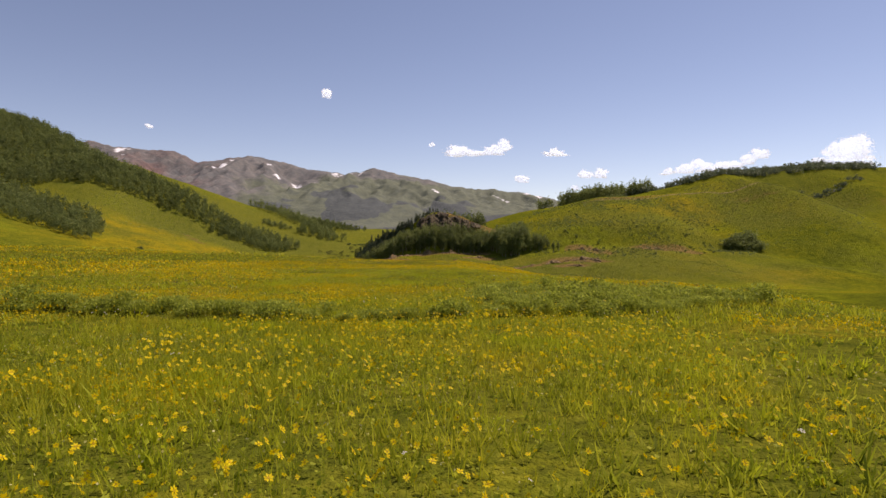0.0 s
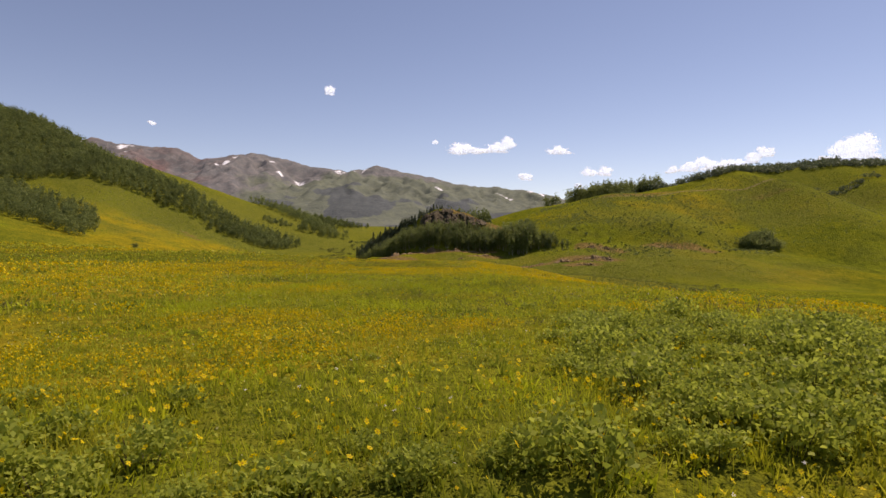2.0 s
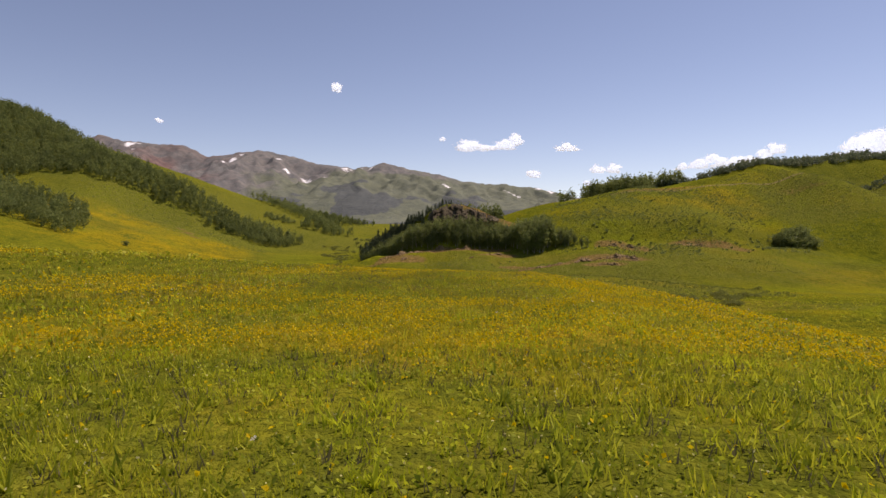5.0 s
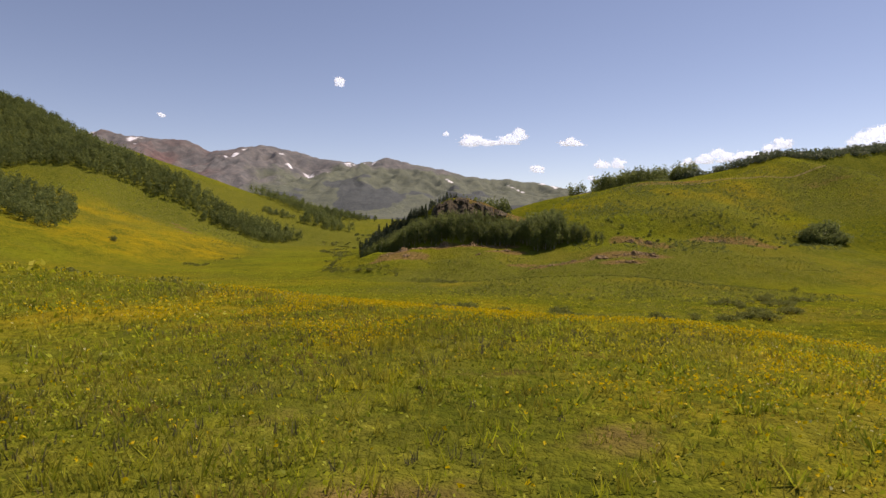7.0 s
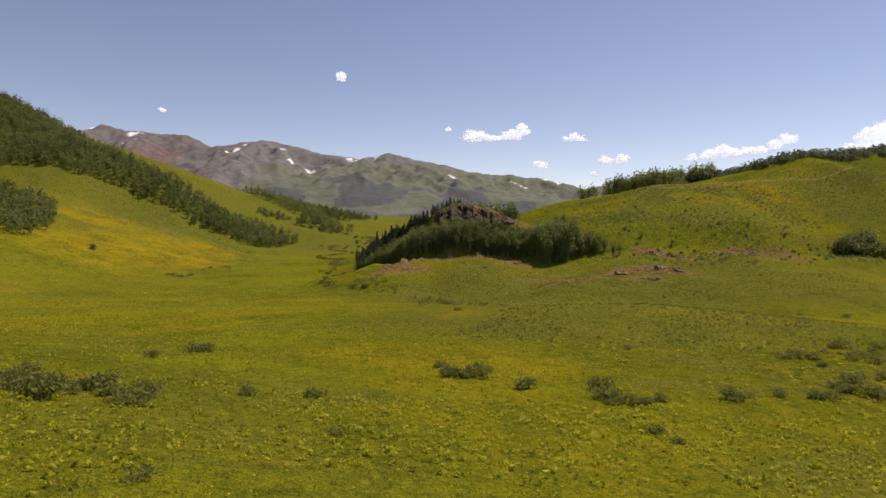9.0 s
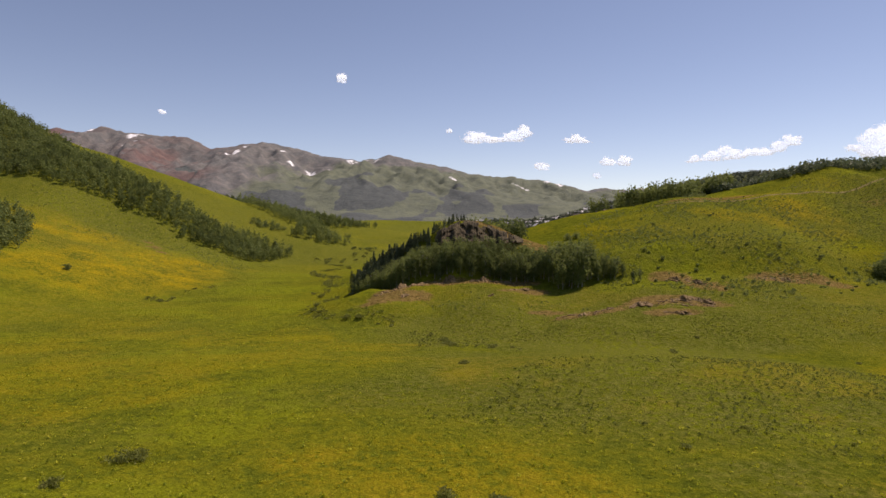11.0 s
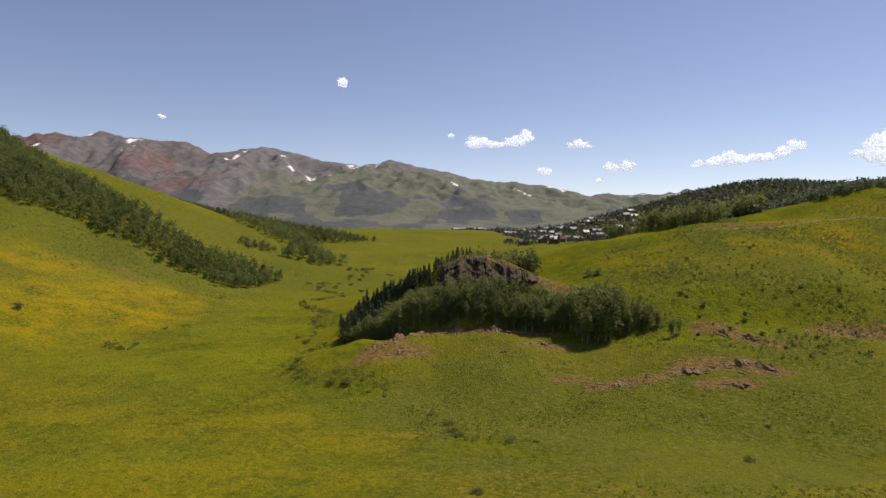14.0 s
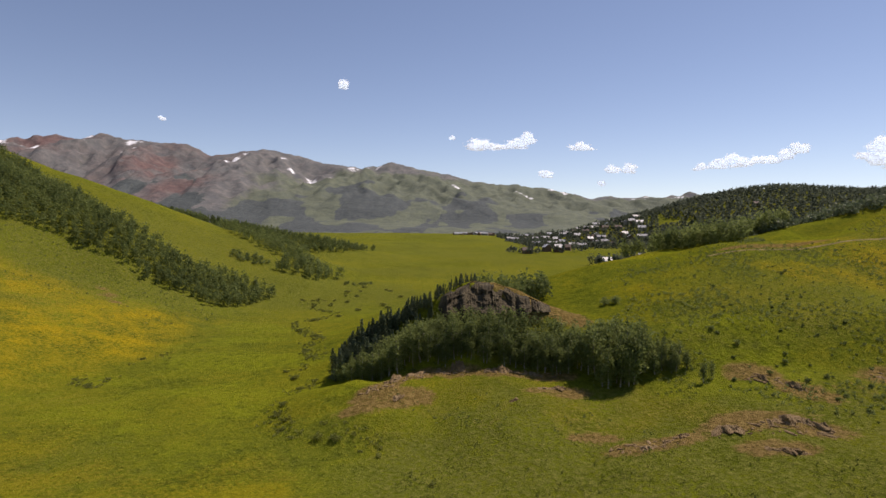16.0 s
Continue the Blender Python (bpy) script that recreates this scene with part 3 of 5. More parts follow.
def plant(kinds, x, y, scale=1.0, sink=0.1):
    """One more tree of the kinds, on the ground at (x, y)."""
    fresh = [q for q in kinds if q.name not in used]
    k = fresh[0] if fresh else kinds[int(rng.integers(0, len(kinds)))]
    s = scale * rng.uniform(0.8, 1.15)
    m = Matrix.LocRotScale((x, y, float(height(x, y)) - sink), Euler((rng.normal() * 0.03, rng.normal() * 0.03, rng.uniform(0, 6.28))), (s, s, s * rng.uniform(0.92, 1.08)))
    if k.name not in used:
        used.add(k.name)
        k.matrix_basis = m
        return k
    t = copy_thing(k, m)
    t.matrix_basis = m
    return t


KNOLL_WOOD = [(-45, 324), (-37, 321), (-26, 318.5), (-12, 318), (-2, 317.8), (6, 315.5), (23, 309), (27, 314), (28, 325), (20, 329), (4, 329), (-6, 330), (-14, 334), (-24, 338), (-44, 338)]
KNOLL_SPRUCE = [(-49, 331), (-44, 327), (-36, 327), (-26, 334), (-15, 337), (-12, 346), (-30, 351), (-46, 346)]
TALL_CLUMP = [(26, 311), (30, 303), (35, 301), (41, 304), (43, 310), (38, 317), (28, 317)]
LOW_CLUMP = [(43, 307), (52, 306), (54.5, 309), (48, 313), (43, 311)]
upper = []
for x, y in scatter(rng, KNOLL_WOOD, 1.85, 0.6):
    if y < 323.5 - 0.25 * max(x, 0):
        plant(aspens, x, y, rng.uniform(0.82, 1.05))
    else:
        upper.append((x, y))
for x, y in scatter(rng, KNOLL_SPRUCE, 2.0, 0.8):
    plant(spruces, x, y, rng.uniform(0.7, 1.05) - 0.4 * float(ss(-38, -16, x)))
for i in range(110):
    x = -47 + 45 * i / 109 + rng.uniform(-0.5, 0.5)
    y = np.interp(x, [c[0] for c in KNOLL], [c[1] for c in KNOLL]) + rng.uniform(-3.5, 3.0) + 3.5 * float(ss(-16, -8, x))
    plant(spruces, x, y, rng.uniform(0.5, 0.85) * (1 - 0.45 * float(ss(-30, -12, x))))
for x, y in scatter(rng, TALL_CLUMP, 2.2, 0.5):
    plant(aspens, x, y, rng.uniform(1.2, 1.5))
for x, y in scatter(rng, LOW_CLUMP, 2.1, 0.4):
    plant(aspens, x, y, rng.uniform(0.75, 0.95))
round_bushes = [tree_thing("round_bush", "round dark green bush on the grassy slope", broad_crown(230 + i, h, w, 700, 0.22, 0.0), ASPEN, trunk_mesh("trunk", 330 + i, h * 0.8, 0.1, DARK_BARK), "bush", "round bushes on the slope") for i, (h, w) in enumerate([(3.4, 4.0), (3.0, 3.6)])]
for x, y, s in ((41.0, 350.5, 0.95), (44.6, 350, 1.0), (-173, 348, 0.8), (148, 318, 0.9), (84, 298, 0.4), (-21, 318.5, 0.4)):
    plant(round_bushes, x, y, s)
for x, y, s in ((54.5, 300.4, 0.62), (57.5, 302.5, 0.5)):
    plant(aspens, x, y, s)
for x, y in scatter(rng, [(146, 316), (152, 314), (163, 314), (167, 318), (162, 323), (150, 322)], 2.6, 0.5):
    plant(round_bushes, x, y, rng.uniform(1.3, 2.1))



def woods(name, label, places, crowns, mat, lo, hi):
    """A far wood of many trees, joined."""
    r = np.random.default_rng(len(places))
    out = []
    base = height(places[:, 0], places[:, 1]) - 0.4
    for (x, y), z in zip(places, base):
        c = crowns[int(r.integers(0, len(crowns)))]
        s, a = r.uniform(lo, hi), r.uniform(0, 6.28)
        q = c * s
        q = np.stack([q[..., 0] * math.cos(a) - q[..., 1] * math.sin(a), q[..., 0] * math.sin(a) + q[..., 1] * math.cos(a), q[..., 2]], -1)
        out.append(q + np.array([x, y, z]))
    me = mesh_from(name, *quads(np.concatenate(out)), mat)
    return tagged(new(name, me), label, "trees", kind="stuff")


far_aspens = [broad_crown(500 + i, h, w, 104, 0.50, 0.04) for i, (h, w) in enumerate([(9, 3.4), (10, 3.6), (8, 3.2), (10.5, 3.8), (9, 3.0)])]
far_spruces = [conifer_crown(520 + i, h, w, 80, 0.85) for i, (h, w) in enumerate([(9, 3.4), (10, 3.6), (8, 3.2)])]
thin_trees = [conifer_crown(540, 9, 5.0, 20, 1.9), broad_crown(541, 9, 6, 20, 1.9, 0.05), broad_crown(542, 8, 6, 20, 1.9, 0.05)]
LEFT_WOOD = [(-117, 490), (-128, 468), (-142, 459), (-166, 465), (-184, 466), (-198, 464), (-213, 461), (-228, 460), (-249, 456), (-290, 452), (-330, 410), (-400, 480), (-450, 610), (-340, 575), (-285, 548), (-245, 525), (-212, 507), (-198, 503), (-170, 503), (-143, 504), (-118, 505)]
GROVE_LEFT = [(-196, 338), (-205, 335), (-222, 336), (-260, 340), (-290, 360), (-320, 420), (-273, 415), (-256, 410), (-241, 408), (-229, 410), (-206, 368)]
SECOND_WOOD = [(-100, 792), (-115, 765), (-145, 728), (-200, 705), (-280, 690), (-420, 690), (-420, 790), (-250, 780), (-150, 800)]
RIGHT_WOOD = [(128, 436), (140, 440), (158, 450), (206, 441), (300, 476), (350, 490), (350, 516), (290, 508), (200, 464), (140, 462)]
HILL_WOOD = [(250, 1340), (330, 1200), (370, 1090), (460, 960), (560, 880), (640, 900), (860, 1200), (900, 1330), (640, 1340), (394, 1350)]
woods("left_hill_wood", "dense dark green aspen wood on the grassy hillside", scatter(rng, LEFT_WOOD, 3.3, 3), far_aspens, ASPEN, 0.65, 1.15)
woods("hillside_grove", "dark green aspen grove on the lower slope", scatter(rng, GROVE_LEFT, 3.8, 3), far_aspens, ASPEN, 0.65, 1.15)
mid_aspens = [broad_crown(580 + i, h, w, 54, 0.78, 0.03) for i, (h, w) in enumerate([(9, 4.2), (10, 4.6), (8, 4.4)])]
woods("second_wood", "dark spruce and aspen wood on the second spur", scatter(rng, SECOND_WOOD, 4.6, 6), mid_aspens + far_spruces[:1], ASPEN, 0.7, 1.05)
woods("crest_grove", "tall dark aspen grove at the hill's crest", scatter(rng, [(82, 432), (90, 420), (104, 414), (118, 422), (136, 440), (158, 452), (150, 470), (110, 472), (88, 456)], 2.9, 2), far_aspens, ASPEN, 0.85, 1.25)
woods("spur_wood", "dark aspen wood low on the green spur", scatter(rng, [(-192, 604), (-150, 568), (-122, 570), (-112, 585), (-130, 610), (-165, 618)], 5.0, 4), far_aspens, ASPEN, 0.75, 1.1)
bushy = [broad_crown(560 + i, h, w, 80, 0.8, 0.0) for i, (h, w) in enumerate([(6, 7.5), (5, 7), (7, 8), (5.5, 8.5)])]
woods("ridge_wood", "dark aspen wood along the hill's crest", scatter(rng, RIGHT_WOOD, 4.2, 2), bushy, SPRUCE, 0.65, 1.0)
woods("hillside_thicket", "dark thicket high on the hill", scatter(rng, [(236, 420), (262, 424), (300, 436), (300, 446), (258, 436), (236, 430)], 4.5, 3), bushy, SPRUCE, 0.4, 0.7)
woods("valley_clump", "dark clump of trees on the valley floor", scatter(rng, [(-131, 546), (-104, 549), (-94, 574), (-112, 584), (-130, 566)], 4.0, 2), far_aspens, ASPEN, 0.8, 1.1)
woods("spur_bushes", "round dark bushes at the foot of the green spur", scatter(rng, [(-160, 540), (-138, 544), (-134, 556), (-160, 556)], 4.4, 2), bushy, ASPEN, 0.4, 0.7)
woods("valley_bushes", "dark low bushes in a row on the valley floor", scatter(rng, [(-88, 558), (-70, 564), (-70, 570), (-88, 565)], 3.4, 1), bushy, ASPEN, 0.25, 0.45)
woods("shoulder_trees", "small dark group of trees on the hill's shoulder", scatter(rng, [(66, 430), (74, 426), (78, 432), (70, 438)], 3.0, 0.5), far_aspens, ASPEN, 0.75, 1.1)
woods("crest_bushes", "grey-green bushes beside the track on the crest", scatter(rng, [(106, 398), (120, 404), (122, 410), (108, 405)], 3.2, 1), bushy, ASPEN, 0.25, 0.45)
woods("knoll_upper_wood", "small dark aspens crowding the slope under the rock face", np.array(upper), [broad_crown(590 + i, 5.6, w, 230, 0.27, 0.03) for i, w in enumerate((2.6, 3.0, 2.4))], ASPEN, 0.8, 1.2)
woods("knoll_back_grove", "dark grove of trees behind the knoll", scatter(rng, [(-6, 364), (4, 361), (14, 363), (27, 370), (24, 380), (0, 376)], 2.5, 1), far_aspens, ASPEN, 0.95, 1.3)
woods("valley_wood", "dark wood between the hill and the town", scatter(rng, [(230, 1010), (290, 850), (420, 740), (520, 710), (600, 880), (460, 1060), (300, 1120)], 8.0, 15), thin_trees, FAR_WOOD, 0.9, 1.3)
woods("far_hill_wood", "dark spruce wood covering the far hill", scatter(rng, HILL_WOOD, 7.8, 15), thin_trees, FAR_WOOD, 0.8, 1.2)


# ---- grasses and flowers of the near meadow ----
# patches: scale, from, to, share, tint
MEADOW_PATCHES = ((0.16, 0.50, 0.62, 0.5, (0.52, 0.43, 0.030)), (0.23, 0.54, 0.68, 0.5, (0.140, 0.165, 0.036)), (0.5, 0.50, 0.64, 0.5, (0.50, 0.56, 0.024)))
GRASS = leaf_material("grass_blades", (0.170, 0.212, 0.016), (0.360, 0.390, 0.024), (0.57, 0.55, 0.055), 0.5, 0.12, MEADOW_PATCHES)
DRY_GRASS = leaf_material("dry_grass_blades", (0.130, 0.125, 0.020), (0.290, 0.270, 0.032), (0.52, 0.47, 0.070), 0.45, 0.12, ((0.25, 0.48, 0.60, 0.5, (0.20, 0.24, 0.022)), (0.5, 0.52, 0.66, 0.5, (0.30, 0.19, 0.060))))
HERB = leaf_material("herb_leaves", (0.115, 0.156, 0.016), (0.270, 0.315, 0.024), (0.50, 0.52, 0.055), 0.5, 0.15, MEADOW_PATCHES)
PETAL = leaf_material("yellow_petals", (0.66, 0.46, 0.006), (0.76, 0.57, 0.008), (0.84, 0.68, 0.03), 0.4, 0.1)
GOLD = leaf_material("gold_petals", (0.52, 0.35, 0.006), (0.64, 0.47, 0.008), (0.76, 0.59, 0.02), 0.4, 0.1)
WHITE_PETAL = leaf_material("white_petals", (0.55, 0.54, 0.48), (0.66, 0.65, 0.58), (0.75, 0.74, 0.68), 0.25, 0.2)
SEED_HEAD = leaf_material("flower_centres", (0.34, 0.20, 0.012), (0.42, 0.26, 0.015), (0.50, 0.32, 0.02), 0.1, 0.1)
LIME = leaf_material("lime_shoots", (0.30, 0.33, 0.026), (0.44, 0.44, 0.034), (0.58, 0.54, 0.08), 0.55, 0.15)


def spread(rng, n, x0, x1, y0, y1):
    return rng.uniform(x0, x1, n), rng.uniform(y0, y1, n)


def strips(rng, x, y, length, width, lean, steps=2, base=0.0):
    """Bent blades that taper to a point: verts and faces (four-cornered, the tip folded to a narrow edge)."""
    n = len(x)
    z = height(x, y) + base
    a, t = rng.uniform(0, 2 * np.pi, n), rng.uniform(0, 2 * np.pi, n)
    out = np.empty((n, 2 * (steps + 1), 3))
    for i in range(steps + 1):
        f = i / steps
        bend = lean * f ** 1.7
        w = width * (1 - 0.85 * f) * (0.7 + 1.1 * f if f < 0.6 else 1)
        cx, cy, cz = x + np.cos(a) * bend, y + np.sin(a) * bend, z + length * f * np.sqrt(np.maximum(0.05, 1 - (0.6 * bend / length) ** 2))
        out[:, 2 * i] = np.stack([cx - np.cos(t) * w / 2, cy - np.sin(t) * w / 2, cz], 1)
        out[:, 2 * i + 1] = np.stack([cx + np.cos(t) * w / 2, cy + np.sin(t) * w / 2, cz], 1)
    k = np.arange(n)[:, None] * (2 * (steps + 1))
    faces = np.concatenate([k + np.array([[2 * i, 2 * i + 1, 2 * i + 3, 2 * i + 2]]) for i in range(steps)])
    return out.reshape(-1, 3), faces


def joined(pieces):
    vs, fs, off = [], [], 0
    for v, f in pieces:
        vs.append(v)
        fs.append(f + off)
        off += len(v)
    return np.concatenate(vs), np.concatenate(fs)


def stuff(name, label, pieces, mat, category):
    return tagged(new(name, mesh_from(name, *joined(pieces), mat)), label, category, kind="stuff")


def keep(rng, x, y, chance):
    ok = rng.uniform(0, 1, len(x)) < chance
    return x[ok], y[ok]


def near_bare(x, y):
    return np.clip(bare_cover(x, y), 0, 0.6)


def tufts(rng, x, y, leaves, length, width, spread_, lean):
    """Tussocks: several leaves that rise from one foot and bend outwards."""
    n = len(x)
    s = length * rng.uniform(0.55, 1.35, n)
    k = np.repeat(np.arange(n), leaves)
    m = len(k)
    px, py = x[k] + rng.normal(size=m) * spread_, y[k] + rng.normal(size=m) * spread_
    ln = s[k] * rng.uniform(0.6, 1.15, m)
    return strips(rng, px, py, ln, width * rng.uniform(0.6, 1.5, m), ln * rng.uniform(0.15, lean, m), 1, -0.01)


# plan zones: count, extent, size of the plants
r = np.random.default_rng(11)
CORRIDOR, BESIDE, AROUND = (-7.5, 4.5, 3.5, 68), (-17, 15, 4, 80), (-62, 42, 8, 104)


def zone(n, box, clear=None):
    """Even places in a box of the plan, left out inside the box that a denser zone fills."""
    x, y = spread(r, n, *box)
    if clear:
        x, y = keep(r, x, y, 1.0 * ~((x > clear[0]) & (x < clear[1]) & (y > clear[2]) & (y < clear[3])))
    return keep(r, x, y, 1 - near_bare(x, y))


lawn, herbs, leafy, dry = [], [], [], []
for (n, box, clear, leaves, tall, wide) in ((33000, CORRIDOR, None, 8, 0.13, 0.021), (24000, BESIDE, CORRIDOR, 6, 0.16, 0.036), (14000, AROUND, BESIDE, 4, 0.20, 0.08)):
    x, y = zone(n, box, clear)
    x, y = keep(r, x, y, 0.45 + 0.55 * ss(-0.4, 0.3, fbm(x, y, 2.5, 2, 111)))
    tall = tall * (1 + 0.35 * (1 - ss(12, 22, y))) * (1 + 0.4 * fbm(x, y, 3, 2, 113))
    parched = r.uniform(0, 1, len(x)) < 0.75 * ss(38, 50, y)
    for pieces, ok in ((lawn, ~parched), (dry, parched)):
        pieces.append(tufts(r, x[ok], y[ok], leaves, tall[ok], wide, 0.035 + 0.6 * wide, 0.75))
for n, box, clear, leaves, tall, wide in ((3600, CORRIDOR, None, 9, 0.15, 0.042), (3600, BESIDE, CORRIDOR, 7, 0.18, 0.06), (3600, AROUND, BESIDE, 5, 0.22, 0.13)):
    x, y = zone(n, box, clear)
    x, y = keep(r, x, y, ss(-0.35, 0.45, fbm(x, y, 3, 3, 115)))
    herbs.append(tufts(r, x, y, leaves, tall * (1 + 0.3 * (1 - ss(12, 22, y))), wide, 0.03, 1.0))
for n, box, clear, size, top in ((140000, CORRIDOR, None, 0.024, 0.10), (60000, BESIDE, CORRIDOR, 0.046, 0.12), (26000, AROUND, BESIDE, 0.095, 0.15)):
    x, y = zone(n, box, clear)
    x, y = keep(r, x, y, 0.3 + 0.7 * ss(-0.3, 0.4, fbm(x, y, 1.4, 2, 131)))
    leafy.append(quads(cards_at(r, np.stack([x, y, height(x, y) + top * r.uniform(0.05, 1.0, len(x))], 1), size)))
stuff("meadow_leaves", "small bright green leaves covering the meadow", leafy, HERB, "plants")
stuff("meadow_grass", "low yellow-green tussocks of meadow grass in the sun", lawn, GRASS, "grass")
stuff("dry_grass", "olive and straw-coloured dry tussocks near the shelf's edge", dry, DRY_GRASS, "grass")
stuff("meadow_herbs", "broad green herb leaves among the meadow grass", herbs, HERB, "plants")


def heads(rng, x, y, z, size, petals=8, up=0.75):
    """Flower heads: a ring of petals that cup slightly, each turned its own way."""
    n = len(x)
    nrm = np.stack([rng.normal(size=n) * 0.5 + 0.15, rng.normal(size=n) * 0.5 - 0.2, np.full(n, up)], 1)
    nrm /= np.linalg.norm(nrm, axis=1, keepdims=True)
    u = np.cross(nrm, np.array([0.31, 0.2, 0.93]))
    u /= np.linalg.norm(u, axis=1, keepdims=True) + 1e-9
    v = np.cross(nrm, u)
    c = np.stack([x, y, z], 1)
    cards = np.empty((n, petals, 4, 3))
    for i in range(petals):
        a = 2 * np.pi * (i + rng.uniform(-0.2, 0.2, n)) / petals
        d = u * np.cos(a)[:, None] + v * np.sin(a)[:, None]
        q = np.cross(nrm, d)
        s = (size * rng.uniform(0.8, 1.1, n))[:, None]
        lift = nrm * s * rng.uniform(-0.05, 0.2, (n, 1))
        cards[:, i, 0] = c + d * s * 0.12
        cards[:, i, 1] = c + d * s * 0.6 + q * s * 0.26 + lift * 0.5
        cards[:, i, 2] = c + d * s + lift
        cards[:, i, 3] = c + d * s * 0.6 - q * s * 0.26 + lift * 0.5
    m = 0.28 * size[:, None]
    k = nrm * size[:, None] * 0.06
    centre = np.stack([c + u * m + k, c + v * m + k, c - u * m + k, c - v * m + k], 1)
    return quads(cards.reshape(-1, 4, 3)), quads(centre)


yellow, golden, centres, stems, white, pale = [], [], [], [], [], []
for n, box, clear, size, tall in ((110000, CORRIDOR, None, 0.020, 0.16), (90000, BESIDE, CORRIDOR, 0.030, 0.19), (60000, AROUND, BESIDE, 0.066, 0.22)):
    x, y = zone(n, box, clear)
    x, y = keep(r, x, y, np.clip(0.04 + 1.1 * gold_patch(x, y) * ss(-0.45, 0.25, fbm(x, y, 0.9, 2, 121)), 0, 1))
    c = np.stack([x, y, height(x, y) + tall * r.uniform(0.45, 1.2, len(x))], 1)
    golden.append(quads(cards_at(r, np.concatenate([c, c + r.normal(size=c.shape) * size * 0.5]), size)))
x, y = zone(5200, (-5, 5, 3, 22))
x, y = keep(r, x, y, (0.25 + 0.75 * ss(-0.2, 0.4, fbm(x, y, 1.2, 2, 127))) * (1 - 0.7 * ss(13, 22, y)))
z = height(x, y) + 0.26 * r.uniform(0.7, 1.3, len(x))
a, b = heads(r, x, y, z, 0.031 * r.uniform(0.6, 1.4, len(x)), 7, 0.5)
yellow.append(a)
centres.append(b)
stems.append(strips(r, x, y, z - height(x, y), np.full(len(x), 0.008), 0.01 * np.ones(len(x))))
x, y = spread(r, 5000, -10, 9, 3, 70)
x, y = keep(r, x, y, np.maximum(0.1 * ss(0.0, 0.5, fbm(x, y, 5, 2, 123)), 0.9 * np.exp(-((y - 14.9) / 0.6) ** 2)))
z = height(x, y) + 0.26 * r.uniform(0.7, 1.3, len(x))
white.append(heads(r, x, y, z, 0.024 * r.uniform(0.6, 1.3, len(x)), 5, 1.4)[0])
for n, box, clear, size in ((15000, CORRIDOR, None, 0.012), (12000, BESIDE, CORRIDOR, 0.022)):
    x, y = zone(n, box, clear)
    x, y = keep(r, x, y, 0.1 + 0.9 * ss(0.0, 0.45, fbm(x, y, 2.6, 3, 125)))
    pale.append(quads(cards_at(r, np.stack([x, y, height(x, y) + 0.17 * r.uniform(0.6, 1.3, len(x))], 1), size)))
stuff("pale_wildflowers", "tiny cream flower heads sprinkled over the grass", pale, leaf_material("cream_petals", (0.45, 0.42, 0.10), (0.58, 0.55, 0.20), (0.70, 0.67, 0.36), 0.35, 0.15), "flowers")
stuff("yellow_wildflowers", "bright yellow daisy-like wildflowers in the meadow", yellow, PETAL, "flowers")
stuff("golden_wildflowers", "golden wildflowers in loose swathes", golden, GOLD, "flowers")
stuff("white_wildflowers", "small white umbel flowers beside the ditch", white, WHITE_PETAL, "flowers")
stuff("flower_centres", "brown seed centres of the yellow flowers", centres, SEED_HEAD, "flowers")
stuff("flower_stems", "thin green stems of the wildflowers", stems, HERB, "flowers")


# ---- shrubs ----
def shrub_cards(seed, h, width, leaves, size):
    rr = np.random.default_rng(seed)
    k = 9
    base = np.stack([rr.uniform(-0.36, 0.36, k) * width, rr.uniform(-0.36, 0.36, k) * width, h * rr.uniform(0.35, 0.8, k)], 1)
    p = base[rr.integers(0, k, leaves)] + rr.normal(size=(leaves, 3)) * np.array([width * 0.13, width * 0.13, h * 0.17])
    p[:, 2] = np.clip(p[:, 2], 0.02, h)
    return cards_at(rr, p, size)


def stems_mesh(seed, h, width):
    rr = np.random.default_rng(seed)
    pieces = []
    for _ in range(9):
        a, l = rr.uniform(0, 6.28), rr.uniform(0.2, 0.42) * width
        p0, p1 = np.array([0.06 * width * math.cos(a), 0.06 * width * math.sin(a), -0.1]), np.array([l * math.cos(a), l * math.sin(a), h * rr.uniform(0.5, 0.85)])
        r0, r1 = 0.022 * h, 0.008 * h
        ring = np.array([(1, 0, 0), (-0.5, 0.87, 0), (-0.5, -0.87, 0)])
        v = np.concatenate([p0 + ring * r0, p1 + ring * r1])
        pieces.append((v, np.array([[0, 1, 4, 3], [1, 2, 5, 4], [2, 0, 3, 5]])))
    return mesh_from("branchwork", *joined(pieces), DARK_BARK)


def shrub_thing(name, label, seed, h, width, leaves, size, mat, group):
    e = tagged(new(name), label, "shrub", group)
    part_mesh("branchwork", stems_mesh(seed, h, width), e)
    part_mesh("foliage", mesh_from("foliage", *quads(shrub_cards(seed, h, width, leaves, size)), mat), e)
    return e


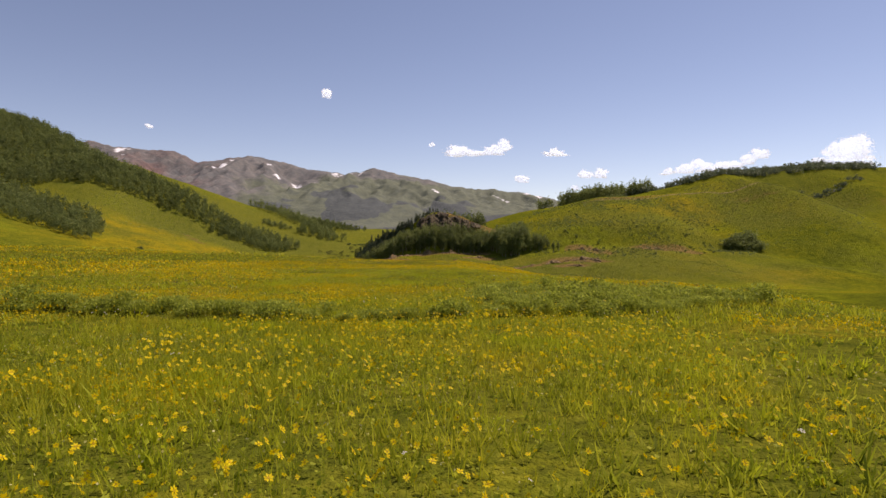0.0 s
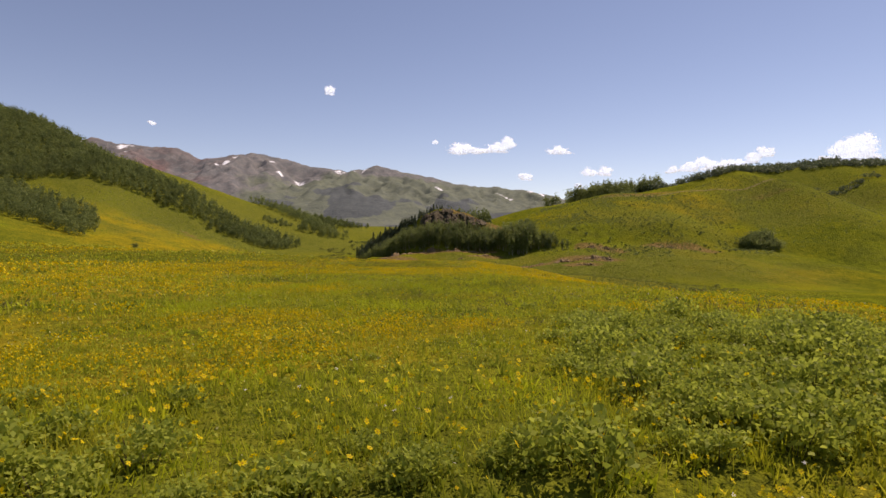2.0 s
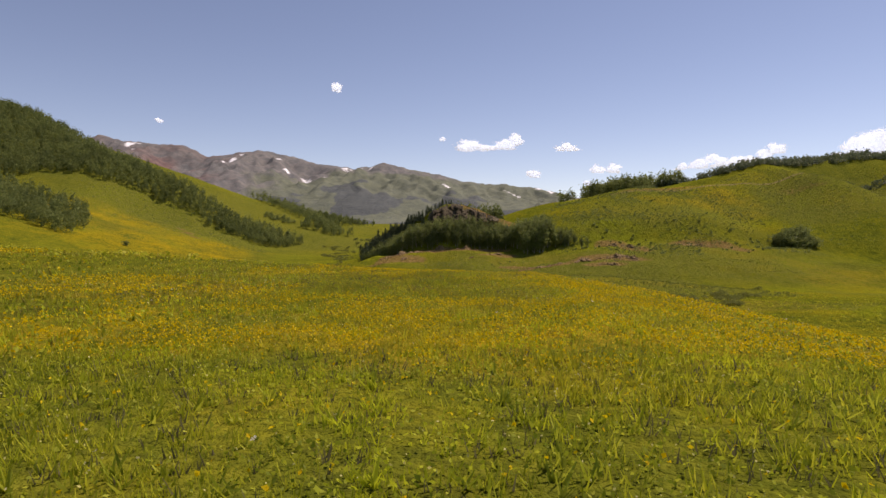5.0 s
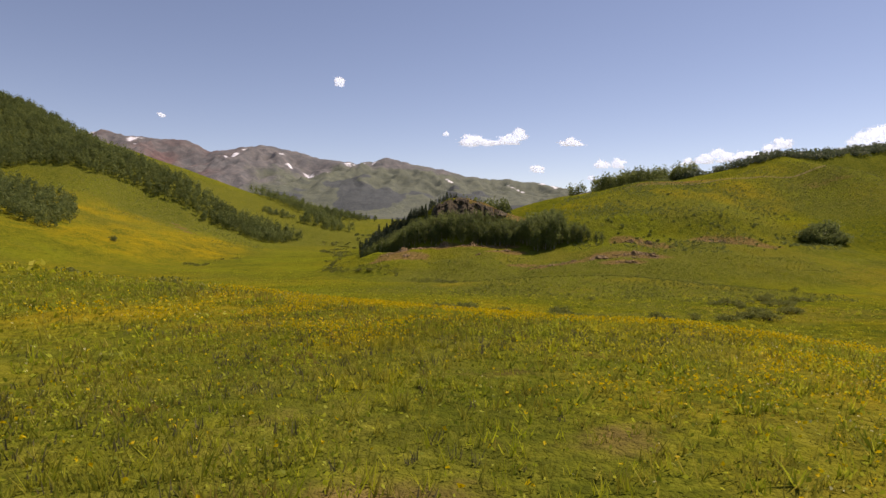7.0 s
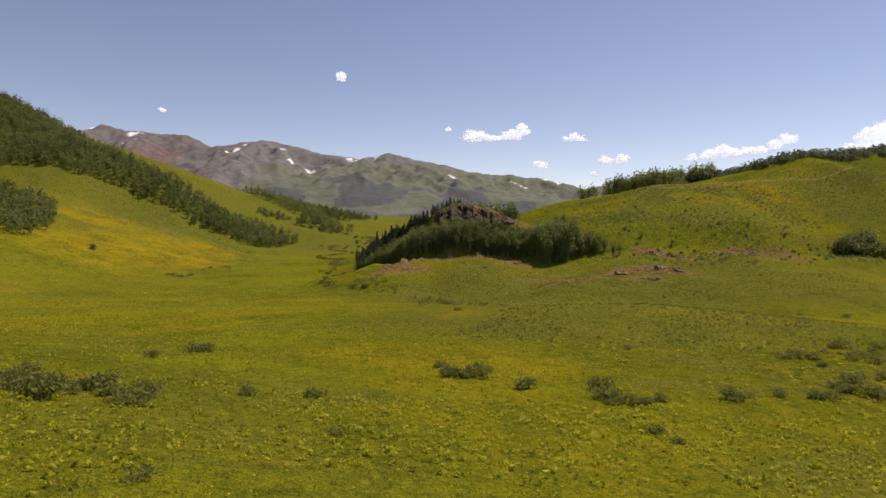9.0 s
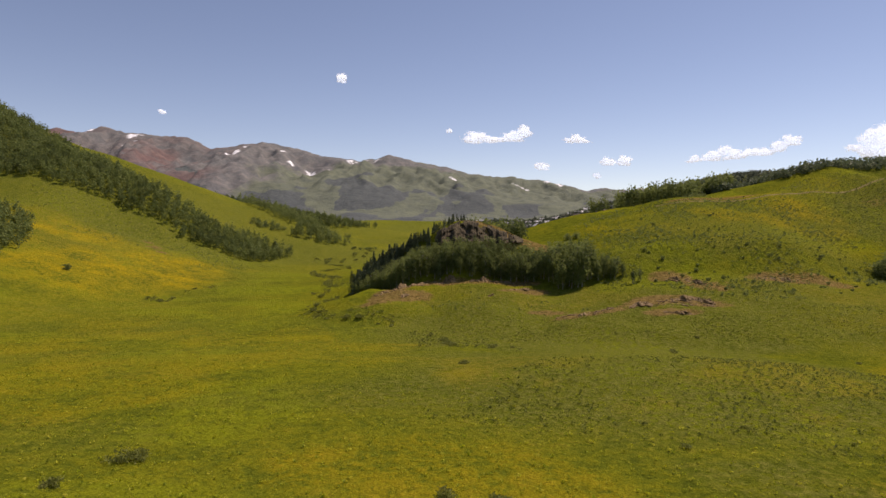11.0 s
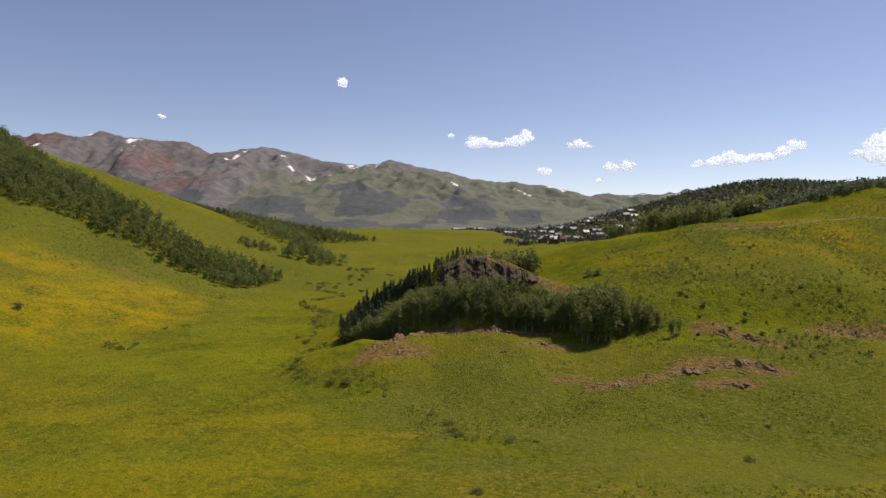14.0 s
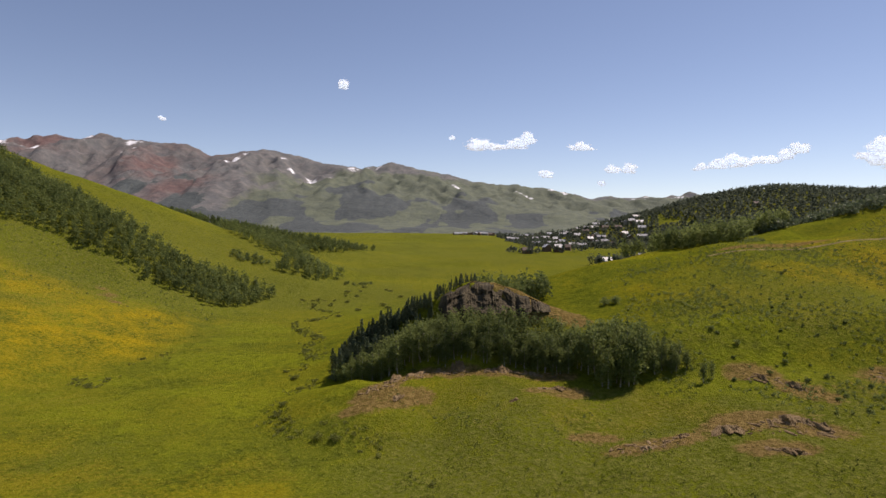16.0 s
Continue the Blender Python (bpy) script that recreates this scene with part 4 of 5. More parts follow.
SHRUB_GREEN = leaf_material("ditch_shrub_leaves", (0.150, 0.190, 0.026), (0.290, 0.340, 0.044), (0.45, 0.49, 0.080), 0.55, 0.15)
ditch_shrubs = [shrub_thing("ditch_shrub", "low dense green shrub along the meadow ditch", 600 + i, h, w, 720, 0.034, SHRUB_GREEN, "shrubs along the ditch") for i, (h, w) in enumerate([(0.46, 0.8), (0.38, 0.7), (0.52, 0.9), (0.36, 0.9)])]
for i in range(78):
    x = -17 + 23.5 * i / 77 + rng.uniform(-0.3, 0.3)
    y = 16.3 + 0.04 * x + 0.5 * math.sin(x * 0.5) + rng.uniform(-0.15, 0.9)
    plant(ditch_shrubs, x, y, (0.9 if abs(x + 1.2) > 1.5 else 0.6) + 0.15 * math.sin(i * 1.7) + rng.uniform(-0.15, 0.15), 0.05)
for x, y in scatter(rng, [(0.6, 17.2), (0.7, 20.6), (1.2, 23.6), (2.4, 25), (5, 25.4), (8, 24), (10, 20.5), (9, 18), (4, 17.2)], 0.62, 0.2):
    plant(ditch_shrubs, x, y, rng.uniform(0.6, 1.05), 0.06)
for x, y in scatter(rng, [(-12, 16.5), (-4, 16.6), (-3, 18), (-7, 18.6), (-13, 18.8)], 0.95, 0.3):
    plant(ditch_shrubs, x, y, rng.uniform(0.45, 0.8), 0.06)
for x, y, s in ((9.6, 19.4, 1.3), (10.4, 19.7, 1.2), (-1.9, 20.6, 0.35), (1.4, 27, 0.4), (-3.6, 22.0, 0.45), (3.0, 29.5, 0.4), (-0.8, 34, 0.35)):
    plant(ditch_shrubs, x, y, s, 0.05)

willows = [shrub_thing("willow_shrub", "grey-green willow shrub on the valley floor", 640 + i, h, w, 360, 0.16, WILLOW, "willows on the valley floor") for i, (h, w) in enumerate([(1.3, 2.6), (1.0, 2.2), (1.6, 3.0), (1.1, 3.4)])]
SHRUB_SPOTS = [(3.9, 138, 1.0), (-2.7, 144, 1.1), (-4.5, 145, 0.9), (12.1, 134.5, 1.0), (13.9, 132, 0.9), (12.1, 138.5, 1.0), (17.6, 134, 0.9), (-34, 113.6, 1.0), (-37, 116, 1.0), (-34.7, 119, 1.1), (-31.5, 118, 0.9), (-30.2, 122, 0.8), (-28, 115, 0.9), (-23.2, 126, 0.8), (-17.2, 127.6, 0.8),
               (-41.7, 156, 1.0), (-40, 157, 0.8), (-43, 147, 0.8), (-12, 112.4, 0.4), (12.9, 121.3, 0.6), (13.8, 118.6, 0.5), (-16.3, 112.6, 0.4), (-18.6, 97.6, 0.45), (-10, 122, 0.4), (-5.9, 149.5, 0.8), (-0.8, 148, 0.9), (22.5, 164.5, 0.5), (83.6, 227.6, 0.6), (94.7, 226, 0.6), (-3.7, 213, 0.8), (43.9, 229.5, 0.8), (56, 248, 0.6)]
for x, y, s in SHRUB_SPOTS:
    plant(willows, x, y, s)
for x, y in np.concatenate([scatter(rng, [(24, 135), (44, 138), (43, 142), (26, 138)], 2.2, 0.5), scatter(rng, [(33, 139), (52, 147), (54, 151), (40, 145)], 2.4, 0.8), scatter(rng, [(41, 150), (58, 158), (68, 172), (60, 173), (42, 162)], 3.2, 1.5), scatter(rng, [(-44, 112), (-33, 112), (-29, 120), (-40, 121)], 1.9, 0.8), scatter(rng, [(10, 132), (16, 131), (18, 135), (12, 139)], 2.6, 0.4), scatter(rng, [(-6, 143), (0, 143), (1, 149), (-5, 149)], 2.4, 0.4)]):
    if rng.uniform() < 0.75:
        plant(willows, x, y, rng.uniform(0.5, 1.0))


def along(line, gap, wobble):
    """Places strung along a plan line."""
    out = []
    for (x0, y0), (x1, y1) in zip(line, line[1:]):
        n = max(1, int(math.hypot(x1 - x0, y1 - y0) / gap))
        out += [(x0 + (x1 - x0) * i / n + rng.normal() * wobble, y0 + (y1 - y0) * i / n + rng.normal() * wobble) for i in range(n)]
    return out


CREEKS = [[(-131, 335), (-122, 329), (-121, 341), (-123, 350), (-122, 358), (-121, 372)], [(-82, 474), (-72, 462), (-90, 440), (-66, 395), (-70, 378), (-58, 356), (-64, 345), (-52, 331), (-60, 322), (-56, 300), (-50, 289), (-38, 285), (-24, 278), (-16, 271), (-8, 249), (-2, 245), (10, 242), (22, 238), (27, 234)],
          [(-111, 501), (-92, 505), (-82, 496), (-98, 492), (-80, 474)]]
for line in CREEKS:
    for x, y in along(line, 3.6, 1.4):
        if rng.uniform() < 0.45:
            plant(willows, x, y, rng.uniform(0.5, 1.2))
for x, y in scatter(rng, [(-90, 570), (-40, 560), (-50, 470), (-96, 480)], 17, 3):
    plant(willows, x, y, rng.uniform(0.8, 1.6))

hill_shrubs = [shrub_thing("hillside_shrub", "small dark green shrub on the grassy hillside", 660 + i, h, w, 150, 0.19, ASPEN, "shrubs on the hillside") for i, (h, w) in enumerate([(0.9, 1.3), (0.7, 1.1), (1.2, 1.5)])]
for x, y in scatter(rng, [(56, 290), (84, 278), (120, 290), (150, 318), (120, 372), (60, 360), (50, 318)], 4.9, 4):
    if rng.uniform() < 1.3 * float(ss(-0.35, 0.45, fbm(x, y, 22, 3, 151))):
        plant(hill_shrubs, x, y, rng.choice([0.3, 0.45, 0.6, 0.95]) * rng.uniform(0.8, 1.2))


def clumps(name, label, places, cards, mat, lo, hi):
    rr = np.random.default_rng(len(places) + 3)
    n = len(places)
    px, py = places[:, 0], places[:, 1]
    pz = height(px, py)
    s, a, k = rr.uniform(lo, hi, n), rr.uniform(0, 6.28, n), rr.integers(0, len(cards), n)
    q = np.stack(cards)[k] * s[:, None, None, None]
    ca, sa = np.cos(a)[:, None, None], np.sin(a)[:, None, None]
    q = np.stack([q[..., 0] * ca - q[..., 1] * sa, q[..., 0] * sa + q[..., 1] * ca, q[..., 2]], -1) + np.stack([px, py, pz], 1)[:, None, None]
    return tagged(new(name, mesh_from(name, *quads(q.reshape(-1, 4, 3)), mat)), label, "shrubs", kind="stuff")


bushlets = [shrub_cards(740 + i, 0.7, 1.0, 24, 0.17) for i in range(5)]
p = scatter(rng, [(46, 300), (60, 284), (100, 276), (150, 292), (164, 330), (140, 388), (70, 392), (46, 350)], 1.7, 4)
p = p + rng.normal(size=p.shape) * 1.0
p = p[rng.uniform(0, 1, len(p)) < 0.95 * ss(-0.1, 0.45, fbm(p[:, 0], p[:, 1], 18, 5, 153))]
clumps("slope_shrubs", "many small dark shrubs dotted over the grassy slope", p, bushlets, ASPEN, 0.4, 1.3)
p = scatter(rng, [(-34, 300), (-10, 284), (30, 276), (60, 284), (46, 300), (20, 294), (-10, 300)], 1.7, 3)
p = p + rng.normal(size=p.shape) * 1.0
p = p[rng.uniform(0, 1, len(p)) < 0.8 * ss(-0.25, 0.5, fbm(p[:, 0], p[:, 1], 12, 4, 155))]
clumps("bench_shrubs", "small dark shrubs dotted over the grassy bench", p, bushlets, ASPEN, 0.3, 0.8)
small = [shrub_cards(700 + i, 0.45, 0.9, 9, 0.20) for i in range(5)]
p = np.concatenate([scatter(rng, [(-14, 176), (20, 168), (80, 172), (96, 200), (60, 222), (10, 216)], 1.15, 6), scatter(rng, [(-20, 244), (20, 250), (70, 240), (130, 252), (120, 272), (60, 268), (10, 280), (-20, 272)], 1.35, 6)])
p = p + rng.normal(size=p.shape) * 0.9
p = p[rng.uniform(0, 1, len(p)) < 0.25 + 0.75 * ss(-0.25, 0.35, fbm(p[:, 0], p[:, 1] * 1.5, 13, 4, 177))]
clumps("sagebrush", "grey-green sagebrush covering the low rise", p, small, SAGE, 0.35, 0.95)
p = np.concatenate([scatter(rng, [(40, 330), (110, 300), (200, 320), (260, 350), (240, 420), (150, 392), (60, 400)], 3.3, 6), scatter(rng, [(-260, 420), (-150, 400), (-120, 440), (-190, 470), (-260, 450)], 5.5, 6), scatter(rng, [(-130, 435), (-180, 438), (-240, 440), (-240, 462), (-180, 462), (-125, 452)], 4, 4),
                    scatter(rng, [(-20, 420), (60, 430), (120, 520), (60, 640), (-60, 620)], 11, 6), scatter(rng, [(-170, 580), (-110, 560), (-90, 620), (-130, 650)], 7, 6)])
clumps("hillside_brush", "scattered low brush on the green hills", p, small, ASPEN, 0.5, 1.6)
p = scatter(rng, [(142, 350), (150, 374), (170, 394), (192, 408), (222, 404), (262, 418), (250, 384), (206, 360), (176, 352)], 1.9, 5)
p = p + rng.normal(size=p.shape) * 1.0
p = p[rng.uniform(0, 1, len(p)) < 0.35 + 0.65 * ss(-0.3, 0.4, fbm(p[:, 0], p[:, 1], 16, 4, 179))]
clumps("dome_brush", "dense olive sagebrush darkening the rounded hilltop", p, bushlets, WILLOW, 0.45, 1.0)
p = np.concatenate([scatter(rng, [(-90, 110), (70, 100), (80, 170), (-90, 200)], 2.4, 5), scatter(rng, [(-50, 74), (30, 70), (46, 134), (-56, 134)], 1.25, 3)])
p = p[rng.uniform(0, 1, len(p)) < ss(-0.4, 0.3, fbm(p[:, 0], p[:, 1] * 1.6, 9, 3, 171))]
p = p[(np.abs(p[:, 0] + 3) > 16) | (p[:, 1] > 104)]
clumps("valley_tufts", "tufts of bright grass across the valley floor", p, small, LIME, 0.35, 0.9)
p = np.concatenate([scatter(rng, [(-100, 90), (80, 90), (90, 180), (-100, 210)], 2.3, 5), scatter(rng, [(-44, 84), (34, 84), (44, 130), (-50, 130)], 1.6, 3), scatter(rng, [(-130, 200), (-20, 200), (-30, 290), (-120, 300)], 4.0, 5)])
p = p[(np.abs(p[:, 0] + 3) > 16) | (p[:, 1] > 104)]
clumps("valley_herbs", "darker herb tufts across the valley floor", p, small, HERB, 0.3, 0.8)

p = np.array([q for line in CREEKS for _ in range(4) for q in along(line, 0.9, 2.4)])
p = p[rng.uniform(0, 1, len(p)) < 0.8 * ss(-0.05, 0.3, fbm(p[:, 0], p[:, 1], 9, 3, 173))]
clumps("creek_brush", "low dark green brush along the winding creek", p, bushlets, WILLOW, 0.35, 1.3)

p = np.concatenate([scatter(rng, [(168, 430), (204, 432), (212, 398), (202, 372), (180, 378), (164, 400)], 2.1, 5), scatter(rng, [(226, 430), (288, 466), (290, 420), (254, 372), (238, 380)], 2.6, 5)])
clumps("hollow_scrub", "dark low scrub in the hollows of the hill", p, small, WILLOW, 0.7, 1.7)
DUSKY = leaf_material("dusky_sage_leaves", (0.075, 0.072, 0.036), (0.130, 0.122, 0.058), (0.19, 0.175, 0.085), 0.4, 0.15)
x, y = zone(9000, (-12, 10, 24, 68))
x, y = keep(r, x, y, np.maximum(ss(0.1, 0.45, fbm(x, y * 1.4, 6, 4, 141)), blob(x, y, 1, 31, 3, 4)))
stuff("sage_sprigs", "dusky grey-green sage sprigs in patches of the meadow", [tufts(r, x, y, 6, 0.12 * np.ones(len(x)), 0.022, 0.04, 0.6)], DUSKY, "plants")


# ---- rocks ----
def rock_mesh(seed, mat, sx, sy, sz):
    bm = bmesh.new()
    bmesh.ops.create_icosphere(bm, subdivisions=2, radius=1.0)
    off = Vector((seed * 3.7, seed * 1.3, seed * 7.1))
    for v in bm.verts:
        q = Vector((v.co.x * 1.6, v.co.y * 1.6, v.co.z * 0.5))
        d = 0.30 * noise.noise(q * 0.9 + off) + 0.16 * noise.noise(q * 2.6 + off) + 0.07 * noise.noise(v.co * 7 + off)
        step_ = 0.10 * (math.floor((v.co.z + 0.2 * noise.noise(v.co * 2 + off)) * 4) / 4 - v.co.z)
        v.co = v.co * (1 + d) + Vector((0, 0, step_))
        v.co = Vector((v.co.x * sx, v.co.y * sy, v.co.z * sz))
    me = bpy.data.meshes.new("rock_outcrop")
    bm.to_mesh(me)
    bm.free()
    me.materials.append(mat)
    return me


def cliff_face():
    """The knoll's rock face: a fluted, stepped wall that follows the crest."""
    nu, nv = 190, 46
    U, V = np.meshgrid(np.linspace(0, 1, nu), np.linspace(0, 1, nv))
    U, V = U.ravel(), V.ravel()
    X = -15 + 36 * U
    xs = [c[0] for c in KNOLL]
    yc, zc = np.interp(X, xs, [c[1] for c in KNOLL]), np.interp(X, xs, [c[2] for c in KNOLL])
    tall = 10.0 * ss(-0.1, 0.18, U) * (1 - 0.85 * ss(0.5, 1.0, U))
    drop = -0.2 + (tall + 0.2) * (1 - V)
    back = np.sqrt((np.maximum(drop, 0) / (1.7 - 1.0 * ss(10, 22, X)) + 3) ** 2 - 9)
    flute = np.abs(fbm(X, drop * 0.10, 3.2, 5, 201)) * 2.0 - 1.2 * ss(0.1, 0.5, fbm(X, drop, 5, 3, 209)) + 0.5 * fbm(X, drop, 1.6, 3, 203) + 0.35 * np.floor(drop * 0.55 + fbm(X, drop, 7, 2, 205))
    out = 0.5 + 0.16 * np.maximum(drop, 0) + 1.6 * flute * ss(0, 0.12, U) * (1 - ss(0.92, 1, U)) * (1 - ss(0.93, 1.0, V))
    Z = zc - drop + 0.3 * fbm(X, drop, 2.4, 3, 207)
    Y = yc - back - out
    me = mesh_from("cliff_face", np.stack([X, Y, Z], 1), grid_faces(nu, nv), CLIFF, False)
    return tagged(new("cliff_face", me), "dark weathered rock face of the knoll below its brown top", "cliff")


def rock_ledge(seed, x0, y0, x1, y1, tall, deep):
    """A low craggy step of rock that breaks out of the slope."""
    nu, nv = 56, 13
    U, V = np.meshgrid(np.linspace(0, 1, nu), np.linspace(0, 1, nv))
    U, V = U.ravel(), V.ravel()
    X, Y = x0 + (x1 - x0) * U, y0 + (y1 - y0) * U + 0.8 * fbm(U * 20, U * 0, 6, 3, seed)
    env = np.sqrt(np.sin(np.pi * np.clip(U, 0.001, 0.999))) * ss(-0.25, 0.5, fbm(X, Y, 3.2, 4, seed + 1))
    up, back = np.clip(V / 0.5, 0, 1), np.clip((V - 0.5) / 0.5, 0, 1)
    crag = 1.4 * np.abs(fbm(X, up * 2.5 + back * 4, 1.3, 4, seed + 2))
    Y2 = Y - 1.1 * env * crag * (1 - back) * np.sin(np.pi * np.clip(up, 0.05, 1)) - 1.5 * tall * (1 - up) + deep * back
    Z = height(X, Y2) - 0.3 + (tall * env + 0.2) * up * (1 - back) ** 1.3 + 0.45 * env * crag * (1 - back) * up
    me = mesh_from("rock_ledge", np.stack([X, Y2, Z], 1), grid_faces(nu, nv), BROWN_ROCK, False)
    return tagged(new("rock_ledge", me), "craggy brown rock ledge breaking out of the grassy bench", "rock", "rock ledges of the bench")


for i, (x0, y0, x1, y1, tall, deep) in enumerate([(-37, 301, -29, 306, 1.9, 3.5), (-31, 306, -22, 314, 2.6, 4), (-23, 314, -13, 317, 2.6, 4), (-14, 317.5, -6, 316, 2.0, 3.5), (-1, 314, 8, 313, 2.2, 3.5), (8, 312, 18, 311, 1.8, 3), (-28, 297, -20, 301, 0.8, 2),
                                                  (12, 303, 22, 302, 0.9, 2), (4, 296, 10, 296, 0.6, 2), (62, 303, 71, 297, 2.8, 4), (71, 296, 79, 288, 1.6, 3), (46, 275, 57, 276, 1.4, 3), (56, 276, 68, 279, 2.0, 3.5), (66, 279, 74, 272, 1.8, 3), (54, 268, 63, 266, 1.0, 2.5), (24, 272, 34, 272, 1.2, 2.5), (32, 272.5, 42, 275, 1.2, 2.5), (97, 300, 112, 298, 1.8, 3)]):
    rock_ledge(800 + 5 * i, x0, y0, x1, y1, 0.55 * tall, deep)
cliff_face()
boulders = [tagged(new("boulder", rock_mesh(i + 1, CLIFF, sx, sy, sz)), "dark weathered boulder on the knoll's upper face", "rock", "boulders of the knoll") for i, (sx, sy, sz) in enumerate([(1.6, 1.3, 1.5), (1.2, 1.2, 1.9), (2.0, 1.4, 1.2)])]
outcrops = [tagged(new("rock_outcrop", rock_mesh(i + 11, BROWN_ROCK, sx, sy, sz)), "low brown rock outcrop breaking through the grass", "rock", "brown rock outcrops") for i, (sx, sy, sz) in enumerate([(1.9, 0.9, 0.5), (1.2, 0.7, 0.45), (2.6, 0.9, 0.55)])]
for i in range(9):
    f = i / 8
    plant(boulders, -8 + 32 * f + rng.uniform(-1, 1), 332.5 + rng.uniform(-0.8, 0.8), rng.uniform(0.4, 0.8), 0.5)
for x, y in np.concatenate([scatter(rng, [(-36, 302), (-28, 304), (-16, 313), (-4, 313), (-6, 317), (-18, 316), (-30, 308)], 1.3, 0.6), scatter(rng, [(-1, 312), (20, 309), (20, 312), (0, 315)], 1.3, 0.4),
                            scatter(rng, [(46, 274), (60, 274), (72, 272), (70, 280), (56, 278)], 1.4, 0.8), scatter(rng, [(62, 300), (70, 295), (74, 297), (66, 304)], 1.2, 0.3), scatter(rng, [(24, 270), (42, 273), (40, 276), (24, 274)], 1.5, 0.5),
                            scatter(rng, [(96, 300), (112, 296), (114, 299), (98, 303)], 1.5, 0.5)]):
    if rng.uniform() < 0.75:
        s = float(rng.choice([0.2, 0.28, 0.4, 0.55]) * rng.uniform(0.8, 1.2))
        plant(outcrops, x, y, s, 0.14 * s)


# ---- dirt track over the hill ----
def draped(x, y):
    """Height of the ground sheet's own facets at a place."""
    i, j = int(np.searchsorted(gx, x)) - 1, int(np.searchsorted(gy, y)) - 1
    u, v = (x - gx[i]) / (gx[i + 1] - gx[i]), (y - gy[j]) / (gy[j + 1] - gy[j])
    c = height(np.array([gx[i], gx[i + 1], gx[i], gx[i + 1]]), np.array([gy[j], gy[j], gy[j + 1], gy[j + 1]]))
    return float(max((c[0] * (1 - u) + c[1] * u) * (1 - v) + (c[2] * (1 - u) + c[3] * u) * v, 0 - 1e3))


def track_mesh():
    v, n = [], 400
    xs = np.linspace(88, 215, n)
    ys = np.interp(xs, [88, 101, 124, 142, 165, 190, 215], [384, 386, 391, 393.5, 398, 404, 412])
    for a, b in zip(xs, ys):
        for o, lift in ((-0.9, -0.3), (-0.5, 0.10), (0, 0.13), (0.5, 0.10), (0.9, -0.3)):
            v.append((a, b + o, draped(a, b + o) + lift))
    f = [(5 * i + j, 5 * i + j + 5, 5 * i + j + 6, 5 * i + j + 1) for i in range(n - 1) for j in range(4)]
    return mesh_from("dirt_track", v, f, rock_material("track_dirt", (0.15, 0.125, 0.05), (0.21, 0.165, 0.07), (0.28, 0.22, 0.10), 2.0), True)


tagged(new("dirt_track", track_mesh()), "pale dirt track crossing the grassy hill", "road", kind="structure")


# ---- town ----
def plain(name, colour, rough=0.8):
    m, nt, b = material(name, rough, 0.3)
    g = nt.nodes.new("ShaderNodeNewGeometry")
    n = noise_tex(nt, g.outputs["Position"], 1.5, 4)
    d = tuple(c * 0.75 for c in colour)
    nt.links.new(mix(nt, n, d, colour), b.inputs["Base Color"])
    return m


WALLS = [plain("painted_walls", (0.55, 0.52, 0.46)), plain("timber_walls", (0.20, 0.13, 0.08)), plain("grey_walls", (0.32, 0.31, 0.29))]
ROOFS = [plain("metal_roof", (0.52, 0.53, 0.54), 0.5), plain("brown_roof", (0.16, 0.12, 0.10)), plain("grey_roof", (0.36, 0.36, 0.37), 0.5)]
PANE = plain("window_glass", (0.05, 0.06, 0.075), 0.1)


def boxes(items):
    pieces = []
    for cx, cy, cz, sx, sy, sz in items:
        v = np.array([(cx + i * sx / 2, cy + j * sy / 2, cz + k * sz / 2) for k in (-1, 1) for j in (-1, 1) for i in (-1, 1)])
        pieces.append((v, np.array([[0, 2, 3, 1], [4, 5, 7, 6], [0, 1, 5, 4], [2, 6, 7, 3], [0, 4, 6, 2], [1, 3, 7, 5]])))
    return joined(pieces)


def house(label, w, d, h, rise, wall, roof):
    e = tagged(new("house"), label, "house", "houses of the town")
    gable = np.array([(-w / 2, -d / 2, h), (-w / 2, d / 2, h), (-w / 2, 0, h + rise), (w / 2, -d / 2, h), (w / 2, d / 2, h), (w / 2, 0, h + rise)])
    v, f = joined([boxes([(0, 0, h / 2 - 0.6, w, d, h + 1.2)]), (gable, np.array([[0, 2, 1, 1], [3, 4, 5, 5]]))])
    part_mesh("wall", mesh_from("wall", v, f, wall), e)
    o, t = 0.5, 0.22
    sl = rise / (d / 2)
    rv = np.array([(s * (w / 2 + o), y, z + k) for k in (0.02, t) for s in (-1, 1) for y, z in ((-d / 2 - o, h - o * sl), (0, h + rise), (d / 2 + o, h - o * sl))])
    rf = np.array([[0, 3, 4, 1], [1, 4, 5, 2], [6, 7, 10, 9], [7, 8, 11, 10], [0, 6, 9, 3], [2, 5, 11, 8], [0, 1, 7, 6], [1, 2, 8, 7], [3, 9, 10, 4], [4, 10, 11, 5]])
    roof_ob = part_mesh("roof", mesh_from("roof", rv, rf, roof), e)
    part_mesh("chimney", mesh_from("chimney", *boxes([(w * 0.2, d * 0.12, h + rise * 0.9, 0.7, 0.7, 1.6)]), wall), roof_ob)
    for x in (-0.3, 0.0, 0.3):
        part_mesh("window", mesh_from("window", *boxes([(x * w, -d / 2 - 0.02, h * 0.55, 1.3, 0.12, 1.4)]), PANE), e)
    part_mesh("door", mesh_from("door", *boxes([(0.16 * w, -d / 2 - 0.02, 1.0, 1.0, 0.12, 2.1)]), WALLS[1]), e)
    return e


